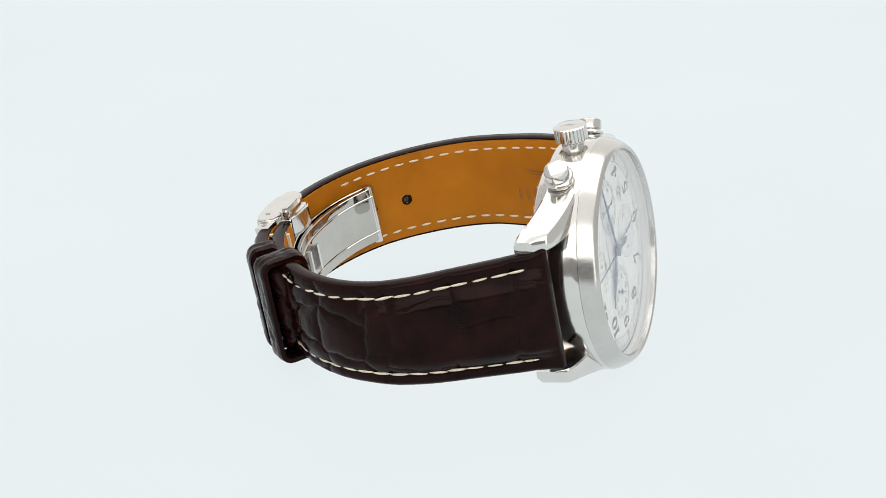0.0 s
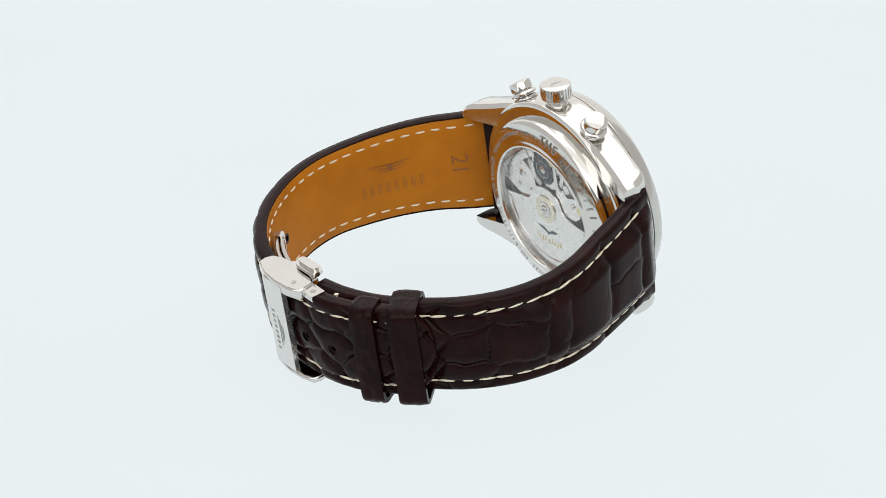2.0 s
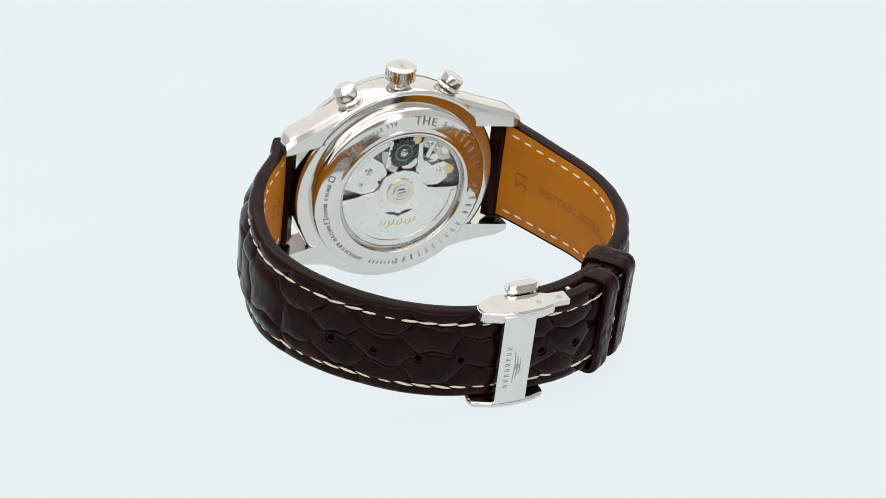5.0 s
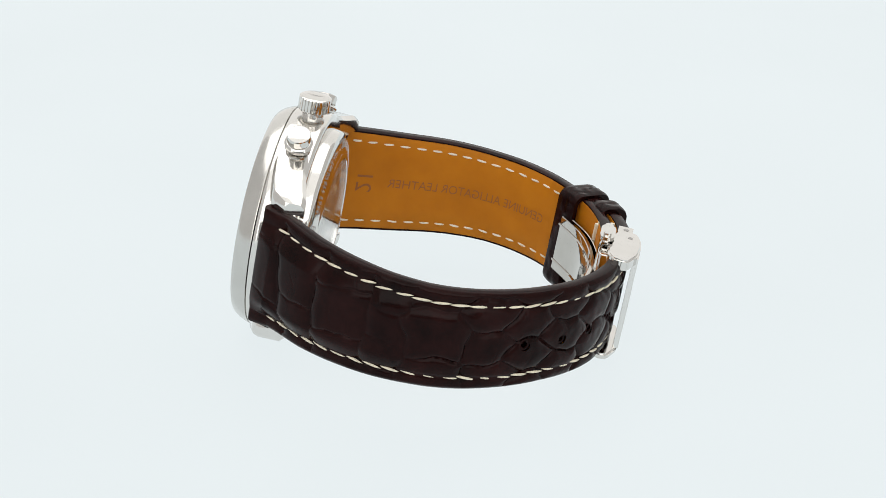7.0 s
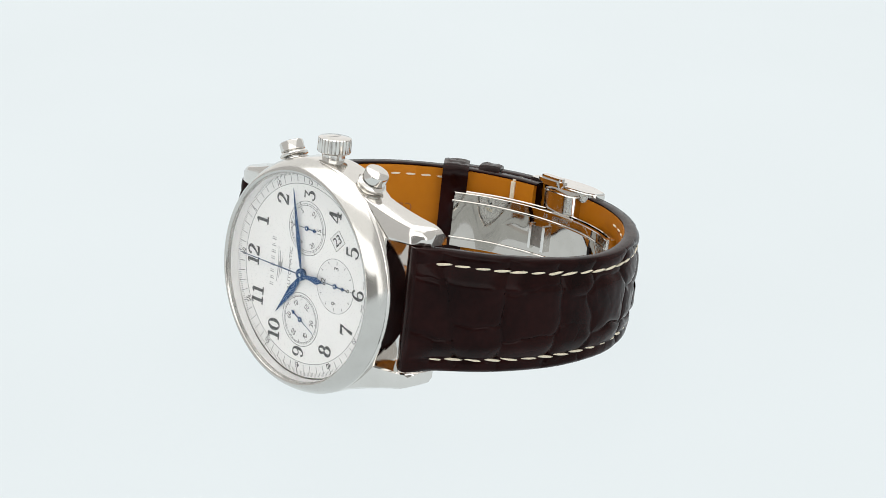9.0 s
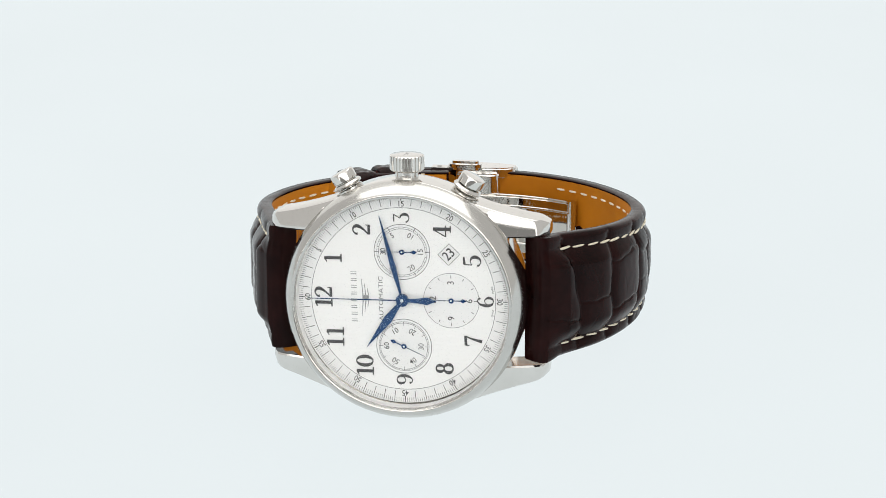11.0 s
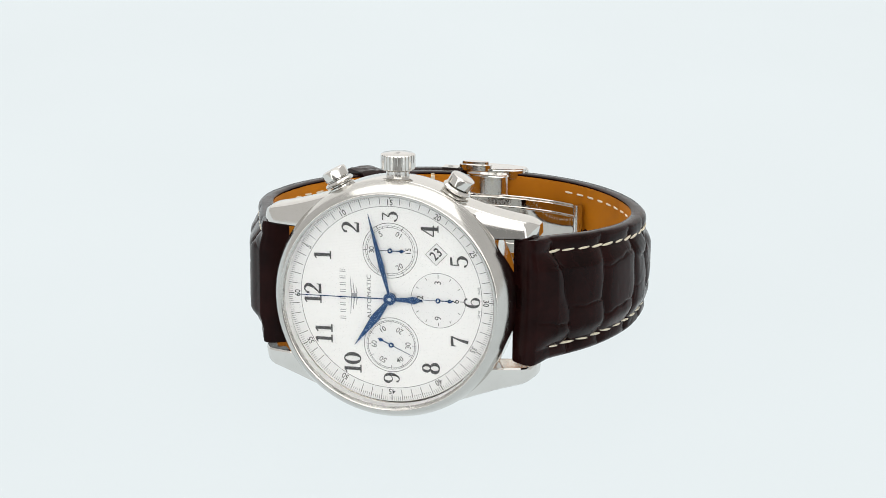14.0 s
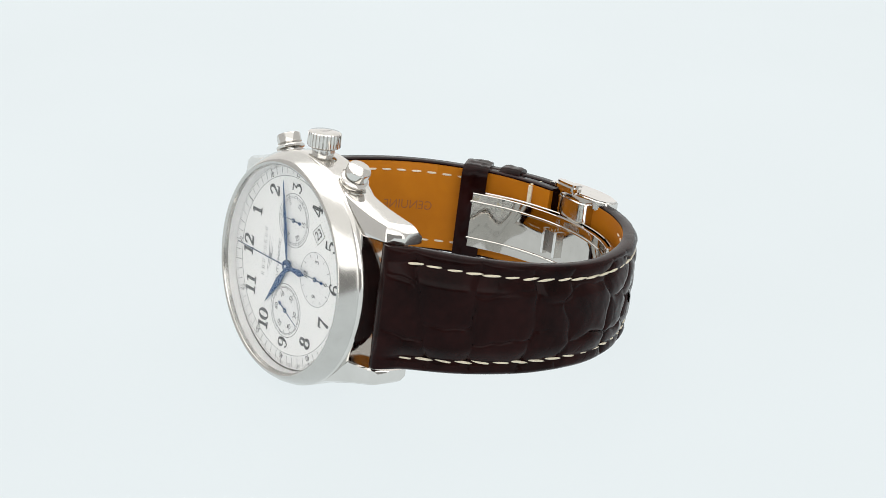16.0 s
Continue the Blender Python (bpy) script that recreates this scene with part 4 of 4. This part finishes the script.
keeper(15.6, -58.8, 4.0, 0, -0.1, -3.4, "fixed dark leather strap loop")
keeper(20.8, -54.5, 4.8, 3, 0.1, -5.6, "sliding dark leather strap loop")

# folding clasp
clasp = wpart("clasp_bar", box(-7.9, 9.2, -6.0, -0.3, -64.5, -63.6, 0.18), STEEL_SATIN, "flat satin steel bar of the folding clasp across the strap")
flip = Matrix.Translation((0, 0, -64.52)) @ Matrix.Rotation(radians(180), 4, "X")
for name, bm, text in (("maker_name", name_bars(8.6, 0.85, (-0.8, 4.4), 0, 0, 0.03), "etched bars for a name"), ("emblem", wing_bars(6.4, (-0.8, 2.6), 0, 0.03), "etched winged shape")):
    bm.transform(flip)
    part(name, bm, ETCHED, clasp, text)


def cheek(x0, x1, name):
    """Side plate of the clasp, following the strap's bend."""
    pts = [(-9.7, -61.6), (-9.3, -63.0), (-6.0, -64.2), (-2.5, -64.55), (1.0, -64.3), (3.4, -63.6), (3.9, -62.2), (3.5, -60.2), (0.5, -59.0), (-3.0, -58.7), (-7.4, -59.2), (-9.2, -60.1)]
    bm = bmesh.new()
    lo = [bm.verts.new((x0, y, z)) for y, z in pts]
    hi = [bm.verts.new((x1, y, z)) for y, z in pts]
    bm.faces.new(lo)
    bm.faces.new(hi[::-1])
    for i in range(len(pts)):
        j = (i + 1) % len(pts)
        bm.faces.new((lo[i], hi[i], hi[j], lo[j]))
    bmesh.ops.recalc_face_normals(bm, faces=bm.faces)
    return wpart(name, soften(bm, 0.3, 3, 30), STEEL, "polished steel side cheek of the clasp")


top_cheek = cheek(7.9, 9.9, "clasp_cheek")
low_cheek = cheek(-9.0, -7.9, "clasp_cheek")
for ch, x0, x1 in ((top_cheek, 9.6, 11.3), (low_cheek, -9.7, -8.8)):
    out = [(-0.3 + 3.05 * math.copysign(abs(math.cos(a)) ** 0.5, math.cos(a)), -58.4 + 1.3 * math.copysign(abs(math.sin(a)) ** 0.7, math.sin(a))) for a in np.linspace(0, 2 * math.pi, 33)[:-1]]
    b = prism(out, x0, x1, m=Matrix(((0, 0, 1, 0), (1, 0, 0, 0), (0, 1, 0, 0), (0, 0, 0, 1))))
    soften(b, 0.55, 4, 50)
    part("button", b, STEEL, ch, "polished steel release button")
    part("pin", revolve([(0, 0), (0.42, 0), (0.42, 0.1), (0, 0.1)], 20, Matrix.Translation((9.86 if x0 > 0 else -9.05, 0.9, -62.4)) @ Matrix.Rotation(radians(90), 4, "Y")), ENGRAVED, ch)
arm = wpart("clasp_arm", box(8.5, 9.5, 2.4, 6.6, -62.6, -60.0, 0.35, 3), STEEL, "small polished hinge arm")
part("pin", revolve([(0, 0), (0.5, 0), (0.5, 0.08), (0, 0.08)], 20, Matrix.Translation((9.46, 5.2, -61.4)) @ Matrix.Rotation(radians(90), 4, "Y")), ENGRAVED, arm)
# centre housing on the inside of the strap
wpart("clasp_housing", soften(prism([(-6.5, -60.4), (1.5, -60.6), (1.5, -58.0), (-0.6, -57.4), (-5.0, -57.2), (-6.5, -57.8)], -7.6, 9.0, m=Matrix(((0, 0, 1, 0), (1, 0, 0, 0), (0, 1, 0, 0), (0, 0, 0, 1)))), 0.35, 3), STEEL, "polished steel housing of the clasp")


def blade(line, half, thick, name, label, taper=0.0):
    pts = spline(line, 48)
    secs = []
    for i, p in enumerate(pts):
        d = pts[min(i + 1, 47)] - pts[max(i - 1, 0)]
        d /= np.linalg.norm(d)
        n = np.array((-d[1], d[0]))
        w = half - taper * (i / 47)
        c = 0.12
        ring = [(w, -thick / 2 + c), (w, thick / 2 - c), (w - c, thick / 2), (-w + c, thick / 2), (-w, thick / 2 - c), (-w, -thick / 2 + c), (-w + c, -thick / 2), (w - c, -thick / 2)]
        secs.append([(x, *(p + n * h)) for x, h in ring])
    return wpart(name, loft(secs), BLADE_STEEL, label, 30)


LINE_IN = [(16.0, -49.9), (10.2, -53.7), (4.0, -55.9), (-2.0, -56.8), (-9.0, -56.4), (-15.5, -54.6), (-20.5, -52.0)]
inner = blade(LINE_IN, 5.2, 0.8, "clasp_blade", "long curved polished steel blade of the clasp")
for k in (1, -1):
    rail = blade([(y, z + 0.48) for y, z in LINE_IN], 0.22, 0.4, "blade_rail", "raised polished rail")
    rail.matrix_basis = SEAT_CASE @ mm(k * 3.5, 0, 0)
outer = blade([(y * 0.99, z - 1.2) for y, z in LINE_IN], 5.4, 0.7, "clasp_blade", "outer curved polished steel blade of the clasp")
part("hinge", revolve([(0, -5.6), (0.9, -5.6), (0.9, 5.6), (0, 5.6)], 28, Matrix.Translation((0, -20.9, -52.2)) @ Matrix.Rotation(radians(90), 4, "Y")), STEEL, inner)
part("catch", box(-1.9, 1.9, -1.6, 1.0, -56.9, -56.0, 0.2), DARK_WORKS, inner, "small slotted catch")
part("catch_frame", box(-2.4, 2.4, -2.3, -1.6, -56.9, -55.5, 0.15), STEEL, inner)
part("catch_frame", box(-2.4, 2.4, 1.0, 1.6, -56.8, -55.5, 0.15), STEEL, inner)
for word, y, z in (("STAINLESS", -5.6, -56.24), ("STEEL", -0.4, -56.36)):
    part("blade_word", text_bm(word, 0.78, 90, (4.35, y), z, 0.05), ENGRAVED, inner)
# thread loop holding the short half
part("thread_loop", box(-1.5, 1.6, -0.36, 0.36, -0.25, 0.25, 0.2), THREAD, short_strap, "cream thread loop", band_matrix(short_band, short_band.length - 5.0, 6.2, -2.75))
part("thread_loop", box(-0.18, 0.18, -0.3, 0.3, -2.8, 0.1, 0.12), THREAD, short_strap, "cream thread loop", band_matrix(short_band, short_band.length - 5.0, 8.05, 0.3))


# ---- movement ----
def motions():
    turns = [(0.0, -290.2), (0.5, -276.9), (1.0, -262.6), (1.5, -249.0), (2.0, -235.9), (2.5, -223.3), (3.0, -210.3), (3.5, -197.3), (4.0, -183.9), (4.5, -171.0), (5.0, -157.4), (5.5, -143.5), (6.0, -129.4), (6.5, -115.2),
             (7.0, -101.1), (7.5, -87.6), (8.0, -74.2), (8.5, -61.0), (9.0, -48.3), (9.5, -37.0), (10.0, -27.4), (10.5, -19.2), (11.0, -12.0), (11.5, -6.1), (12.0, -1.5), (12.5, 0.0), (13.0, -4.0), (13.5, -9.1), (14.0, -15.8), (14.5, -23.7), (15.0, -33.2), (15.5, -43.8), (16.0, -56.1)]
    walk(watch, [(t, pose(0, 0, 0, 0, 0, a)) for t, a in turns])


motions()
